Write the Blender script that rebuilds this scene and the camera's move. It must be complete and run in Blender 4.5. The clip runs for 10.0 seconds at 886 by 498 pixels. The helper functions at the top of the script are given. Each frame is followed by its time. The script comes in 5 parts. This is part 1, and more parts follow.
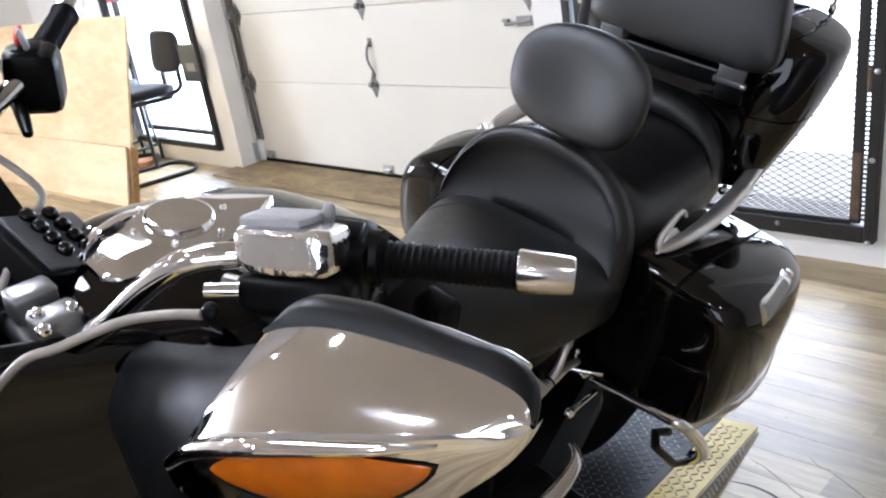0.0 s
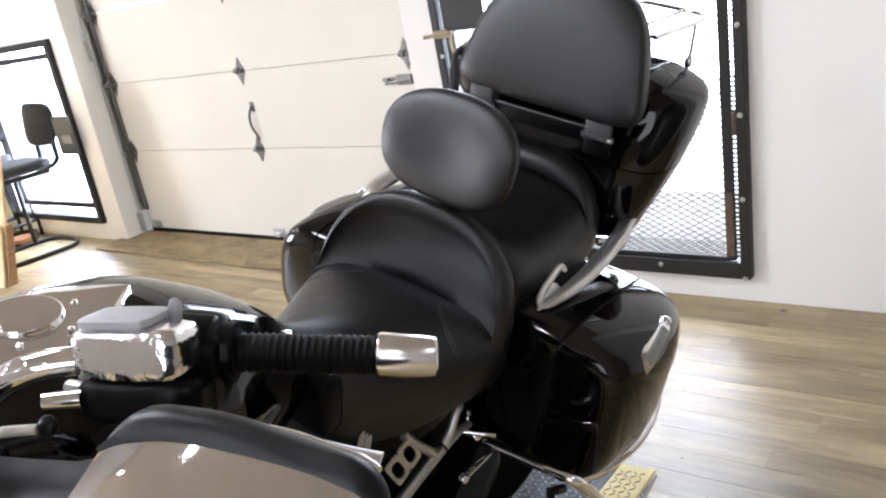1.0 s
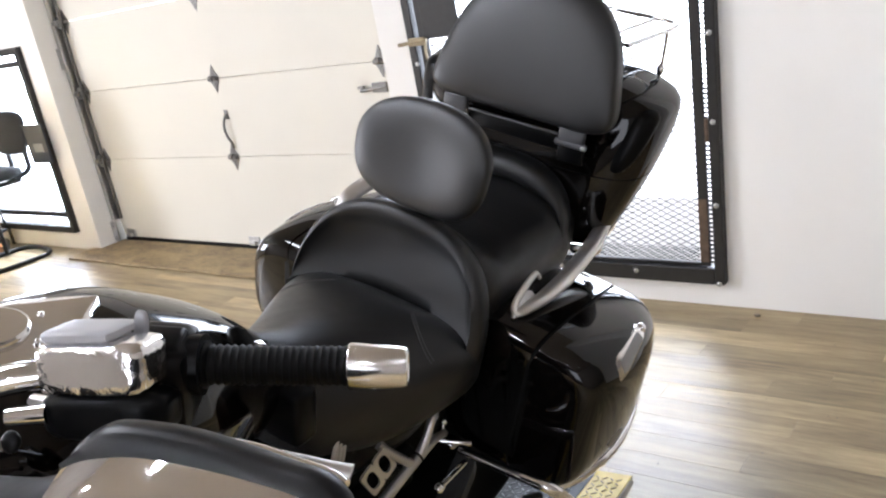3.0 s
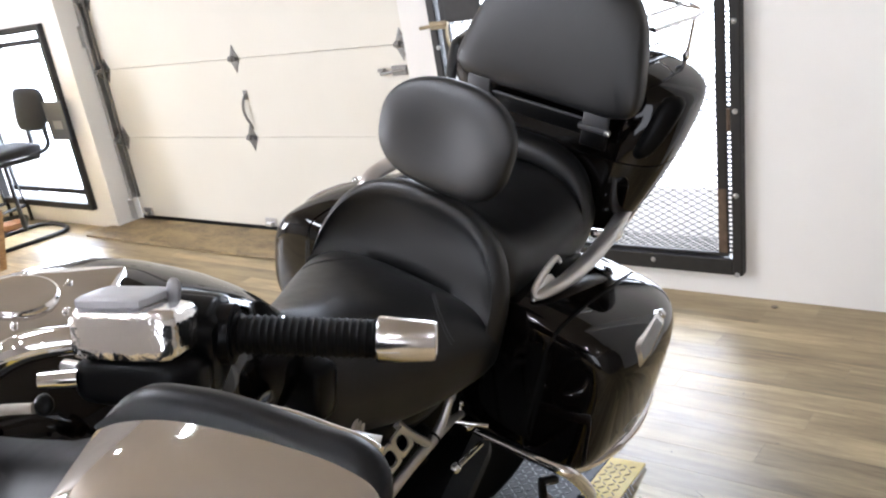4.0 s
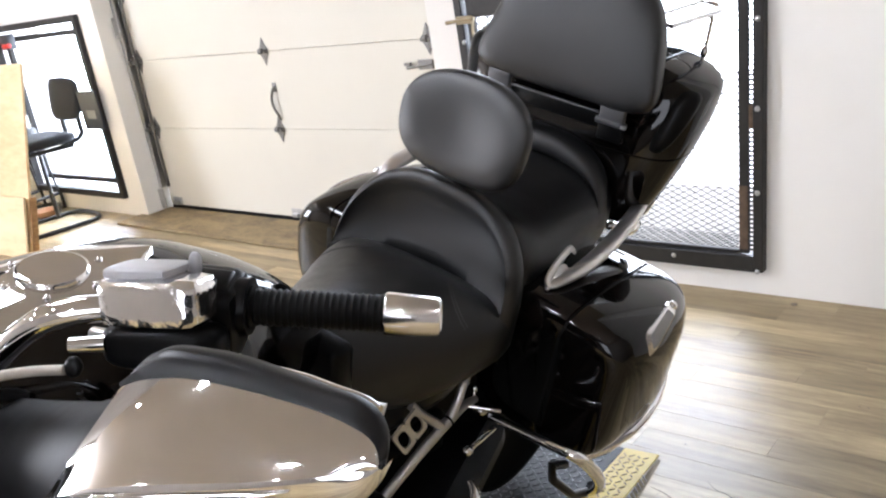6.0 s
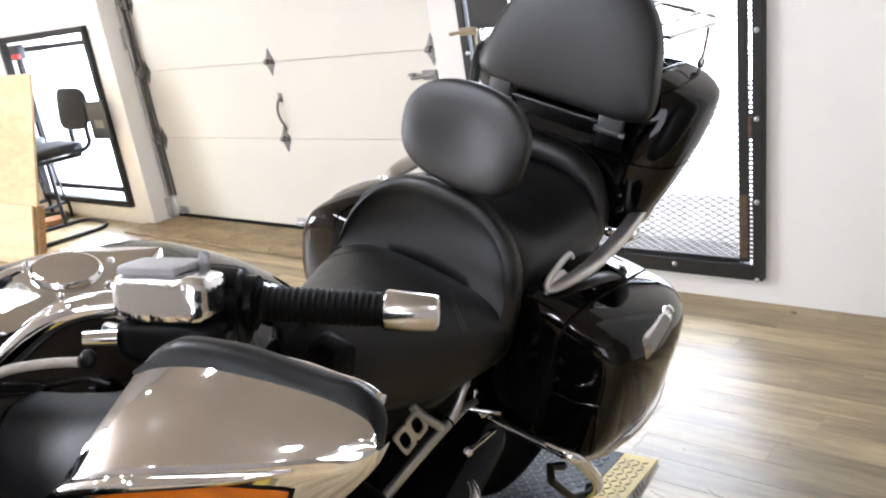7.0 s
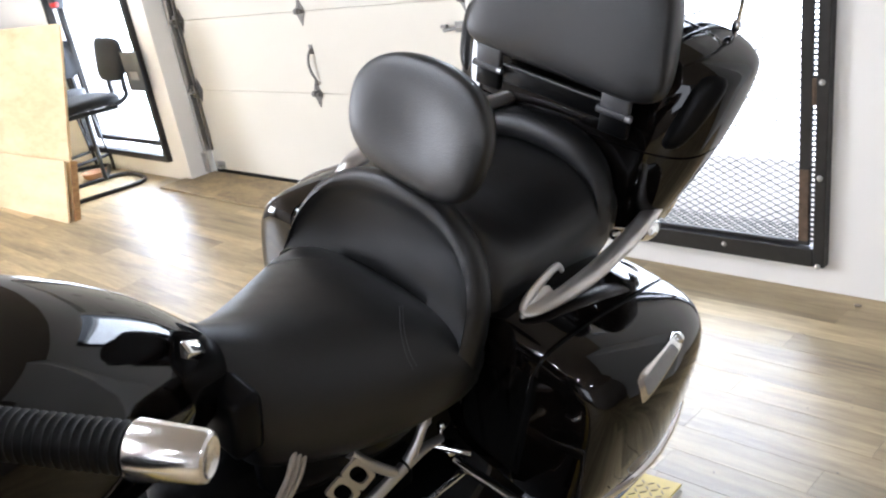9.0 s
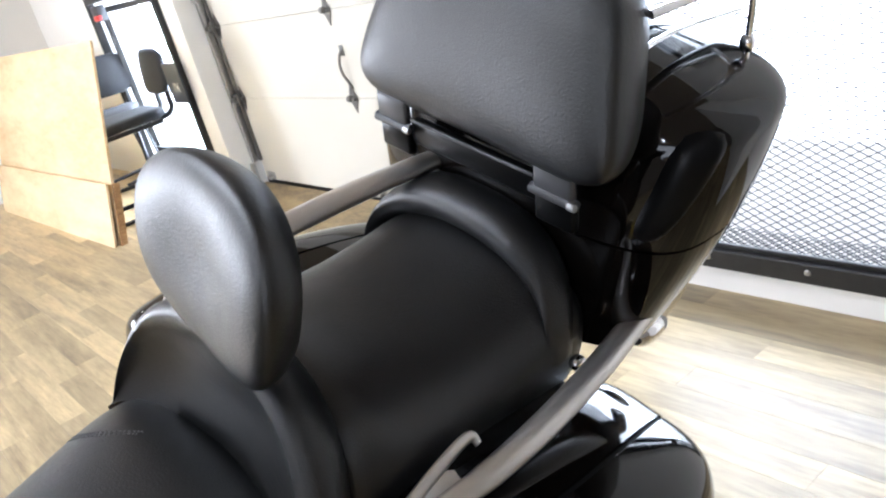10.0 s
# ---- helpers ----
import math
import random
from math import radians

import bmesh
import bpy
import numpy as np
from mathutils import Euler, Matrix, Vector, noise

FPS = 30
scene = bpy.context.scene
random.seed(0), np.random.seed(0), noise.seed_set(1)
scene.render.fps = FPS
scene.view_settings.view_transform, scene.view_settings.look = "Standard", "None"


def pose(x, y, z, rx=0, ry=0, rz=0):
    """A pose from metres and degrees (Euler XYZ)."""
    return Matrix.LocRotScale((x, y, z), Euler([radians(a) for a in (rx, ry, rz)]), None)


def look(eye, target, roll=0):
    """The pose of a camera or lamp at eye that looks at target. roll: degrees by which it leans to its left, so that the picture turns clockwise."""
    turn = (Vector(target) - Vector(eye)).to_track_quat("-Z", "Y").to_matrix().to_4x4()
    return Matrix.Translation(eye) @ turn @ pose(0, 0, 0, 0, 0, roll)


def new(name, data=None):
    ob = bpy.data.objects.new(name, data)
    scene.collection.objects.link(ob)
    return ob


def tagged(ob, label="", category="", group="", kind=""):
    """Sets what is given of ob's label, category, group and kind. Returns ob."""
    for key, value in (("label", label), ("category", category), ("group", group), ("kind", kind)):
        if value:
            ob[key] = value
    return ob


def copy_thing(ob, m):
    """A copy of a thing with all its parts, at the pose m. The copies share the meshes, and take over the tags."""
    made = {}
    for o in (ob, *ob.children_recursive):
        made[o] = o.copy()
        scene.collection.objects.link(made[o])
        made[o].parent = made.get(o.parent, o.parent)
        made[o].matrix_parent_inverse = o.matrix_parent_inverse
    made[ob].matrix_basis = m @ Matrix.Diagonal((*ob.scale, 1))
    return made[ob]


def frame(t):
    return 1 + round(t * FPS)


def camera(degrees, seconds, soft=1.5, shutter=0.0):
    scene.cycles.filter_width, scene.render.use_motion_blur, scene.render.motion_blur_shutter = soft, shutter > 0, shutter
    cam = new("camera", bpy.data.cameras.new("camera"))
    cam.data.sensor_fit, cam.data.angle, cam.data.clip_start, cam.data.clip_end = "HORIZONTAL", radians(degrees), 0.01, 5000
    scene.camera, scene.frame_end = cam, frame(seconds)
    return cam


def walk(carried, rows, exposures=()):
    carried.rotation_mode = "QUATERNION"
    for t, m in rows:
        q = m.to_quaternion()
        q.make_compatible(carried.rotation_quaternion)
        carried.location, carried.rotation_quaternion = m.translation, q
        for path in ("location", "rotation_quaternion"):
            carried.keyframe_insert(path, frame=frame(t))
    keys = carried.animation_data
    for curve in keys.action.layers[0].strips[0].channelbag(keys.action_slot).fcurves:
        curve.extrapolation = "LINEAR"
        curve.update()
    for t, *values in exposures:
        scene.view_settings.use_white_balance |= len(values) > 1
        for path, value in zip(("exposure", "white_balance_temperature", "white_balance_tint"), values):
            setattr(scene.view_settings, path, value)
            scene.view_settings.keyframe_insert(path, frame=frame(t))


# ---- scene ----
cam = camera(53.2, 10.0, soft=2.2)
PATH = [
    (0, (0.63, 0.028, 1.366), (-0.771, 1.272, 0.668), -9.6),
    (0.5, (0.64, 0.057, 1.367), (-0.668, 1.412, 0.694), -10.0),
    (1, (0.643, 0.079, 1.377), (-0.608, 1.508, 0.751), -11.0),
    (1.5, (0.645, 0.088, 1.385), (-0.588, 1.543, 0.783), -11.2),
    (2, (0.647, 0.089, 1.382), (-0.574, 1.548, 0.767), -11.3),
    (3.5, (0.642, 0.081, 1.374), (-0.571, 1.544, 0.751), -10.6),
    (4, (0.634, 0.073, 1.37), (-0.599, 1.51, 0.727), -9.9),
    (4.5, (0.639, 0.068, 1.366), (-0.61, 1.487, 0.715), -9.7),
    (5, (0.648, 0.059, 1.364), (-0.602, 1.476, 0.708), -9.1),
    (5.5, (0.658, 0.052, 1.367), (-0.609, 1.456, 0.717), -9.2),
    (7, (0.708, 0.023, 1.369), (-0.582, 1.421, 0.751), -9.4),
    (7.5, (0.683, -0.007, 1.372), (-0.589, 1.416, 0.775), -7.5),
    (8, (0.65, -0.013, 1.362), (-0.567, 1.453, 0.754), -7.7),
    (8.2, (0.644, 0.007, 1.345), (-0.484, 1.514, 0.671), -6.5),
    (8.5, (0.634, 0.12, 1.331), (-0.558, 1.554, 0.608), -9.6),
    (8.7, (0.643, 0.229, 1.341), (-0.651, 1.63, 0.74), -8.7),
    (9, (0.639, 0.396, 1.345), (-0.761, 1.638, 0.635), -10.4),
    (9.2, (0.609, 0.488, 1.339), (-0.777, 1.719, 0.588), -11.3),
    (9.5, (0.526, 0.659, 1.322), (-0.904, 1.88, 0.618), -8.7),
    (9.7, (0.485, 0.774, 1.335), (-0.99, 1.932, 0.64), -11.9),
    (10, (0.471, 0.985, 1.31), (-1.102, 2.014, 0.591), -16.2),
]
walk(cam, [(t, look(eye, target, roll)) for t, eye, target, roll in PATH], [(0, 0.52, 5450, 14), (0.8, 0.53, 5680, 14), (2, 0.50, 5720, 14), (4, 0.55, 5750, 14), (8, 0.64, 5750, 14), (8.5, 0.70, 5780, 14), (9, 0.65, 5620, 13), (9.5, 0.76, 5560, 13), (10, 0.79, 5500, 12)])

# ---- light ----
world = bpy.data.worlds.new("world")
scene.world = world
world.use_nodes = True
wn = world.node_tree
sky = wn.nodes.new("ShaderNodeTexSky")
sky.sky_type = "NISHITA"
sky.sun_disc = False
sky.sun_elevation, sky.sun_rotation = radians(38), radians(20)
wn.links.new(sky.outputs[0], wn.nodes["Background"].inputs[0])
wn.nodes["Background"].inputs[1].default_value = 0.07
scene.view_settings.exposure = 0.0


def area_lamp(name, place, target, sx, sy, power, colour=(1, 1, 1)):
    d = bpy.data.lights.new(name, "AREA")
    d.shape, d.size, d.size_y, d.energy, d.color = "RECTANGLE", sx, sy, power, colour
    ob = new(name, d)
    ob.matrix_world = look(place, target)
    return ob


# daylight in the openings of the north wall
area_lamp("gate_daylight", (-1.08, 3.02, 1.15), (-1.08, 0.0, 0.6), 1.1, 1.9, 6, (0.88, 0.95, 1.0))
area_lamp("window_daylight", (-5.3, 3.02, 0.72), (-5.0, 0.0, 0.5), 1.1, 1.1, 20, (0.86, 0.94, 1.0))


# added lamps out of view: west fill with no window, south shop window daylight
area_lamp("west_fill_lamp", (-7.35, -1.2, 1.75), (0.0, 0.6, 1.0), 3.0, 1.7, 350, (1.0, 0.975, 0.94))
area_lamp("shop_window_daylight", (1.1, -3.14, 1.55), (-0.2, 3.0, 1.2), 2.6, 1.7, 36, (1.0, 0.985, 0.96))


# ---- materials ----
def material(name, colour, rough=0.5, metal=0.0, coat=0.0, noise_scale=0, amount=0.1, bump=0.0, bump_scale=200, rough_var=0.0, ior=1.45, spread=0.0, gleam=0.5):
    m = bpy.data.materials.new(name)
    m.use_nodes = True
    nt = m.node_tree
    b = nt.nodes["Principled BSDF"]
    b.inputs["Base Color"].default_value = (*colour, 1)
    b.inputs["Roughness"].default_value = rough
    b.inputs["Metallic"].default_value = metal
    b.inputs["IOR"].default_value = ior
    b.inputs["Specular IOR Level"].default_value = gleam
    if coat:
        b.inputs["Coat Weight"].default_value = coat
        b.inputs["Coat Roughness"].default_value = 0.03
    co = nt.nodes.new("ShaderNodeTexCoord")
    if noise_scale:
        n = nt.nodes.new("ShaderNodeTexNoise")
        n.inputs["Scale"].default_value, n.inputs["Detail"].default_value = noise_scale, 5
        nt.links.new(co.outputs["Object"], n.inputs["Vector"])
        ramp = nt.nodes.new("ShaderNodeMix")
        ramp.data_type = "RGBA"
        ramp.inputs[6].default_value = (*[c * (1 - amount) for c in colour], 1)
        ramp.inputs[7].default_value = (*[min(1, c * (1 + amount)) for c in colour], 1)
        nt.links.new(n.outputs[0], ramp.inputs[0])
        out = ramp.outputs[2]
        if spread:
            info = nt.nodes.new("ShaderNodeObjectInfo")
            hsv = nt.nodes.new("ShaderNodeHueSaturation")
            rng = nt.nodes.new("ShaderNodeMapRange")
            rng.inputs[3].default_value, rng.inputs[4].default_value = 1 - spread, 1 + spread
            nt.links.new(info.outputs["Random"], rng.inputs[0])
            nt.links.new(rng.outputs[0], hsv.inputs["Value"])
            nt.links.new(out, hsv.inputs["Color"])
            out = hsv.outputs[0]
        nt.links.new(out, b.inputs["Base Color"])
        if rough_var:
            r = nt.nodes.new("ShaderNodeMapRange")
            r.inputs[3].default_value, r.inputs[4].default_value = max(0.01, rough - rough_var), rough + rough_var
            n2 = nt.nodes.new("ShaderNodeTexNoise")
            n2.inputs["Scale"].default_value, n2.inputs["Detail"].default_value = noise_scale * 2.3, 6
            nt.links.new(co.outputs["Object"], n2.inputs["Vector"])
            nt.links.new(n2.outputs[0], r.inputs[0])
            nt.links.new(r.outputs[0], b.inputs["Roughness"])
    if bump:
        n = nt.nodes.new("ShaderNodeTexNoise")
        n.inputs["Scale"].default_value, n.inputs["Detail"].default_value = bump_scale, 4
        nt.links.new(co.outputs["Object"], n.inputs["Vector"])
        bp = nt.nodes.new("ShaderNodeBump")
        bp.inputs["Strength"].default_value, bp.inputs["Distance"].default_value = bump, 0.002
        nt.links.new(n.outputs[0], bp.inputs["Height"])
        nt.links.new(bp.outputs[0], b.inputs["Normal"])
    return m


def glow(name, colour, strength):
    m = bpy.data.materials.new(name)
    m.use_nodes = True
    b = m.node_tree.nodes["Principled BSDF"]
    b.inputs["Base Color"].default_value = (*colour, 1)
    b.inputs["Emission Color"].default_value = (*colour, 1)
    b.inputs["Emission Strength"].default_value = strength
    return m


def glass(name, colour, rough=0.02):
    m = bpy.data.materials.new(name)
    m.use_nodes = True
    b = m.node_tree.nodes["Principled BSDF"]
    b.inputs["Base Color"].default_value = (*colour, 1)
    b.inputs["Roughness"].default_value = rough
    b.inputs["Transmission Weight"].default_value = 1.0
    b.inputs["IOR"].default_value = 1.1
    return m


def wood(name, light, dark, scale, stretch, rough, spread=0.0, along="x", rough_var=0.08, shift=True):
    """Wood with long grain and broad figure, shifted piece by piece."""
    m = bpy.data.materials.new(name)
    m.use_nodes = True
    nt = m.node_tree
    b = nt.nodes["Principled BSDF"]
    co = nt.nodes.new("ShaderNodeTexCoord")
    info = nt.nodes.new("ShaderNodeObjectInfo")
    mul = nt.nodes.new("ShaderNodeVectorMath")
    mul.operation = "MULTIPLY"
    mul.inputs[1].default_value = (1 / stretch, 1, 1) if along == "x" else ((1, 1 / stretch, 1) if along == "y" else (1, 1, 1 / stretch))
    nt.links.new(co.outputs["Object"], mul.inputs[0])
    add = nt.nodes.new("ShaderNodeVectorMath")
    sc = nt.nodes.new("ShaderNodeVectorMath")
    sc.operation = "SCALE"
    sc.inputs[0].default_value = (3.1, 7.7, 5.3)
    nt.links.new(info.outputs["Random"], sc.inputs["Scale"])
    nt.links.new(mul.outputs[0], add.inputs[0])
    if shift:
        nt.links.new(sc.outputs[0], add.inputs[1])
    fine = nt.nodes.new("ShaderNodeTexNoise")
    fine.inputs["Scale"].default_value, fine.inputs["Detail"].default_value, fine.inputs["Roughness"].default_value = scale * 6, 8, 0.7
    broad = nt.nodes.new("ShaderNodeTexNoise")
    broad.inputs["Scale"].default_value, broad.inputs["Detail"].default_value, broad.inputs["Distortion"].default_value = scale, 4, 0.6
    nt.links.new(add.outputs[0], fine.inputs["Vector"])
    nt.links.new(add.outputs[0], broad.inputs["Vector"])
    mixf = nt.nodes.new("ShaderNodeMath")
    mixf.operation = "MULTIPLY_ADD"
    mixf.inputs[1].default_value = 0.45
    nt.links.new(fine.outputs[0], mixf.inputs[0])
    half = nt.nodes.new("ShaderNodeMath")
    half.operation = "MULTIPLY"
    half.inputs[1].default_value = 0.55
    nt.links.new(broad.outputs[0], half.inputs[0])
    nt.links.new(half.outputs[0], mixf.inputs[2])
    ramp = nt.nodes.new("ShaderNodeValToRGB")
    ramp.color_ramp.elements[0].position, ramp.color_ramp.elements[0].color = 0.34, (*dark, 1)
    ramp.color_ramp.elements[1].position, ramp.color_ramp.elements[1].color = 0.62, (*light, 1)
    nt.links.new(mixf.outputs[0], ramp.inputs[0])
    hsv = nt.nodes.new("ShaderNodeHueSaturation")
    rng = nt.nodes.new("ShaderNodeMapRange")
    rng.inputs[3].default_value, rng.inputs[4].default_value = 1 - spread, 1 + spread
    nt.links.new(info.outputs["Random"], rng.inputs[0])
    nt.links.new(rng.outputs[0], hsv.inputs["Value"])
    nt.links.new(ramp.outputs[0], hsv.inputs["Color"])
    nt.links.new(hsv.outputs[0], b.inputs["Base Color"])
    r = nt.nodes.new("ShaderNodeMapRange")
    r.inputs[3].default_value, r.inputs[4].default_value = max(0.02, rough - rough_var), rough + rough_var
    nt.links.new(broad.outputs[0], r.inputs[0])
    nt.links.new(r.outputs[0], b.inputs["Roughness"])
    bp = nt.nodes.new("ShaderNodeBump")
    bp.inputs["Strength"].default_value, bp.inputs["Distance"].default_value = 0.12, 0.001
    nt.links.new(fine.outputs[0], bp.inputs["Height"])
    nt.links.new(bp.outputs[0], b.inputs["Normal"])
    return m


M = {
    "wall": material("wall_paint", (0.82, 0.81, 0.78), 0.75, noise_scale=3, amount=0.05, bump=0.15, bump_scale=90),
    "wallgrey": material("ceiling_paint", (0.38, 0.335, 0.29), 0.85, noise_scale=4, amount=0.04),
    "doorpaint": material("door_paint", (0.70, 0.68, 0.605), 0.55, noise_scale=2.5, amount=0.05, bump=0.08, bump_scale=160),
    "galv": material("galvanised_steel", (0.50, 0.50, 0.50), 0.42, 1.0, noise_scale=60, amount=0.25, rough_var=0.12),
    "darksteel": material("black_steel_frame", (0.024, 0.023, 0.022), 0.5, 0.3, noise_scale=30, amount=0.35, bump=0.2, bump_scale=120, rough_var=0.1),
    "ironwork": material("dull_zinc_ironwork", (0.20, 0.195, 0.185), 0.45, 0.7, noise_scale=70, amount=0.45, rough_var=0.12),
    "rust": material("rusty_steel", (0.11, 0.075, 0.05), 0.75, 0.2, noise_scale=40, amount=0.6, bump=0.3, bump_scale=150),
    "rubber": material("black_rubber", (0.004, 0.004, 0.004), 0.5, noise_scale=60, amount=0.2, bump=0.1, bump_scale=300, gleam=0.13),
    "plank": wood("plank_vinyl", (0.49, 0.385, 0.215), (0.175, 0.13, 0.072), 9.0, 9.0, 0.40, 0.24, "x", 0.10),
    "threshold": wood("threshold_board", (0.36, 0.27, 0.14), (0.12, 0.085, 0.045), 11, 2.2, 0.6, 0.0, "x", 0.1),
    "ply": wood("plywood", (0.84, 0.68, 0.42), (0.60, 0.41, 0.20), 2.6, 3.5, 0.6, 0.05, "x", 0.05),
    "plyedge": wood("plywood_edge", (0.45, 0.27, 0.12), (0.22, 0.12, 0.05), 30, 0.2, 0.7, 0.0, "z", 0.05),
    "leather": material("black_vinyl", (0.0035, 0.0035, 0.0036), 0.42, noise_scale=14, amount=0.35, bump=0.28, bump_scale=380, rough_var=0.08, gleam=0.68),
    "gloss": material("gloss_black_paint", (0.0025, 0.002, 0.0016), 0.05, noise_scale=8, amount=0.1, rough_var=0.015, gleam=0.45),
    "satin": material("satin_black_plastic", (0.003, 0.003, 0.0032), 0.30, noise_scale=20, amount=0.15, bump=0.08, bump_scale=350, rough_var=0.06, gleam=0.13),
    "greyplastic": material("grey_plastic", (0.03, 0.03, 0.033), 0.45, noise_scale=20, amount=0.12, bump=0.1, bump_scale=400),
    "chrome": material("chrome", (0.86, 0.86, 0.87), 0.06, 1.0, noise_scale=12, amount=0.03, rough_var=0.03),
    "silver": material("silver_lacquer", (0.62, 0.60, 0.58), 0.33, 0.9, noise_scale=6, amount=0.05, rough_var=0.04),
    "blued": material("dark_metal_tube", (0.30, 0.30, 0.30), 0.35, 0.9, noise_scale=30, amount=0.2, rough_var=0.08),
    "rimblack": material("black_rim_plastic", (0.005, 0.005, 0.0055), 0.36, noise_scale=25, amount=0.2, bump=0.08, bump_scale=350, rough_var=0.05, gleam=0.32),
    "amber": material("amber_lens", (0.46, 0.115, 0.003), 0.16, noise_scale=22, amount=0.45, bump=0.35, bump_scale=60),
    "reflector": material("pale_reflector", (0.26, 0.26, 0.26), 0.25, noise_scale=120, amount=0.1),
    "plateblack": material("black_tread_paint", (0.005, 0.0052, 0.006), 0.55, noise_scale=18, amount=0.4, bump=0.1, bump_scale=200, rough_var=0.1, gleam=0.25),
    "plateyellow": material("yellow_tread_paint", (0.50, 0.36, 0.055), 0.55, noise_scale=14, amount=0.35, bump=0.1, bump_scale=200, rough_var=0.1),
    "plateside": material("worn_tread_side", (0.20, 0.165, 0.10), 0.5, 0.2, noise_scale=20, amount=0.5, bump=0.2, bump_scale=120),
    "fabric": material("grey_chair_fabric", (0.022, 0.023, 0.026), 0.85, noise_scale=90, amount=0.3, bump=0.4, bump_scale=600),
    "blacktube": material("black_enamel_tube", (0.014, 0.014, 0.015), 0.3, noise_scale=20, amount=0.1),
    "sign": material("dark_sign_board", (0.035, 0.04, 0.05), 0.3, noise_scale=8, amount=0.3),
    "terracotta": material("terracotta", (0.42, 0.22, 0.12), 0.7, noise_scale=18, amount=0.15),
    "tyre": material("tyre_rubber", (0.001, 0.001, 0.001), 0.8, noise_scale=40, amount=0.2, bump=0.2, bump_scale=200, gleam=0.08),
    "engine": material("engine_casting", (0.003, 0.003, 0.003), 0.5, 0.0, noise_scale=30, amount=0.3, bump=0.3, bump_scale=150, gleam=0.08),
    "red": material("red_plastic", (0.55, 0.03, 0.025), 0.35, noise_scale=20, amount=0.1),
    "brass": material("brass_latch", (0.26, 0.215, 0.14), 0.45, 0.8, noise_scale=30, amount=0.35),
    "buff": material("dimmed_wall_colour", (0.26, 0.235, 0.21), 0.7, noise_scale=3, amount=0.08),
    "thread": material("grey_thread", (0.05, 0.05, 0.052), 0.6, noise_scale=300, amount=0.4),
    "barpaint": material("worn_tread_bar", (0.10, 0.10, 0.105), 0.38, 0.4, noise_scale=60, amount=0.5, rough_var=0.1, gleam=0.5),
    "baryellow": material("worn_yellow_bar", (0.20, 0.15, 0.05), 0.45, 0.1, noise_scale=60, amount=0.4, rough_var=0.1),
    "keygrey": material("grey_keypad_plate", (0.055, 0.056, 0.06), 0.4, noise_scale=30, amount=0.15),
    "satinchrome": material("satin_chrome", (0.84, 0.83, 0.82), 0.20, 1.0, noise_scale=12, amount=0.03, rough_var=0.03),
    "castchrome": material("polished_cast_cover", (0.92, 0.92, 0.92), 0.10, 1.0, noise_scale=12, amount=0.03, bump=0.7, bump_scale=70, rough_var=0.03),
    "palegrey": material("pale_grey_plastic", (0.40, 0.40, 0.41), 0.4, noise_scale=20, amount=0.05),
    "hosegrey": material("braided_hose", (0.33, 0.30, 0.26), 0.45, 0.2, noise_scale=90, amount=0.2, bump=0.2, bump_scale=400),
    "podgrey": material("satin_pod_plastic", (0.006, 0.006, 0.0065), 0.42, noise_scale=20, amount=0.15, bump=0.06, bump_scale=350, rough_var=0.05, gleam=0.15),
    "panel": glow("lamp_panel", (1.0, 0.985, 0.955), 22),
    "bulb": glow("bulb", (1.0, 0.985, 0.955), 230),
    "outside": glow("outside_daylight", (0.95, 0.98, 1.0), 9.5),
    "pavedim": material("dimmed_concrete", (0.15, 0.132, 0.108), 0.85, noise_scale=5, amount=0.25),
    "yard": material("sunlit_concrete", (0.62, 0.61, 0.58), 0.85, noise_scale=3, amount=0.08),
    "clear": glass("clear_glass", (1, 1, 1)),
    "grit": material("grit", (0.25, 0.21, 0.16), 0.8, noise_scale=50, amount=0.3),
}


# ---- mesh helpers ----
def link(name, bm, mat, parent=None, label="", smooth=True):
    me = bpy.data.meshes.new(name)
    bmesh.ops.recalc_face_normals(bm, faces=bm.faces)
    bm.to_mesh(me)
    bm.free()
    for p in me.polygons:
        p.use_smooth = smooth
    if smooth:
        me.set_sharp_from_angle(angle=math.radians(48))
    if mat:
        me.materials.append(M[mat])
    ob = new(name, me)
    if parent:
        ob.parent = parent
    if label:
        ob["label"] = label
    return ob


def part(name, bm, mat, parent, label="", smooth=True):
    return link(name, bm, mat, parent, label, smooth)


def thing(name, label, category, group="", m=None, kind=""):
    e = new(name)
    e.empty_display_size = 0.1
    if m is not None:
        e.matrix_world = m
    return tagged(e, label, category, group, kind)


def box(size, centre=(0, 0, 0), bevel=0.0, seg=2, m=None):
    bm = bmesh.new()
    bmesh.ops.create_cube(bm, size=1)
    bmesh.ops.scale(bm, vec=size, verts=bm.verts)
    if bevel:
        bmesh.ops.bevel(bm, geom=bm.edges, offset=bevel, segments=seg, affect="EDGES", profile=0.5)
    if m is not None:
        bmesh.ops.transform(bm, matrix=m, verts=bm.verts)
    bmesh.ops.translate(bm, vec=centre, verts=bm.verts)
    return bm


def loft(rings, closed=True, caps=True):
    bm = bmesh.new()
    rows = [[bm.verts.new(p) for p in r] for r in rings]
    n = len(rows[0])
    for a, b in zip(rows, rows[1:]):
        for i in range(n if closed else n - 1):
            j = (i + 1) % n
            bm.faces.new((a[i], a[j], b[j], b[i]))
    if caps:
        bm.faces.new(rows[0])
        bm.faces.new(rows[-1])
    return bm


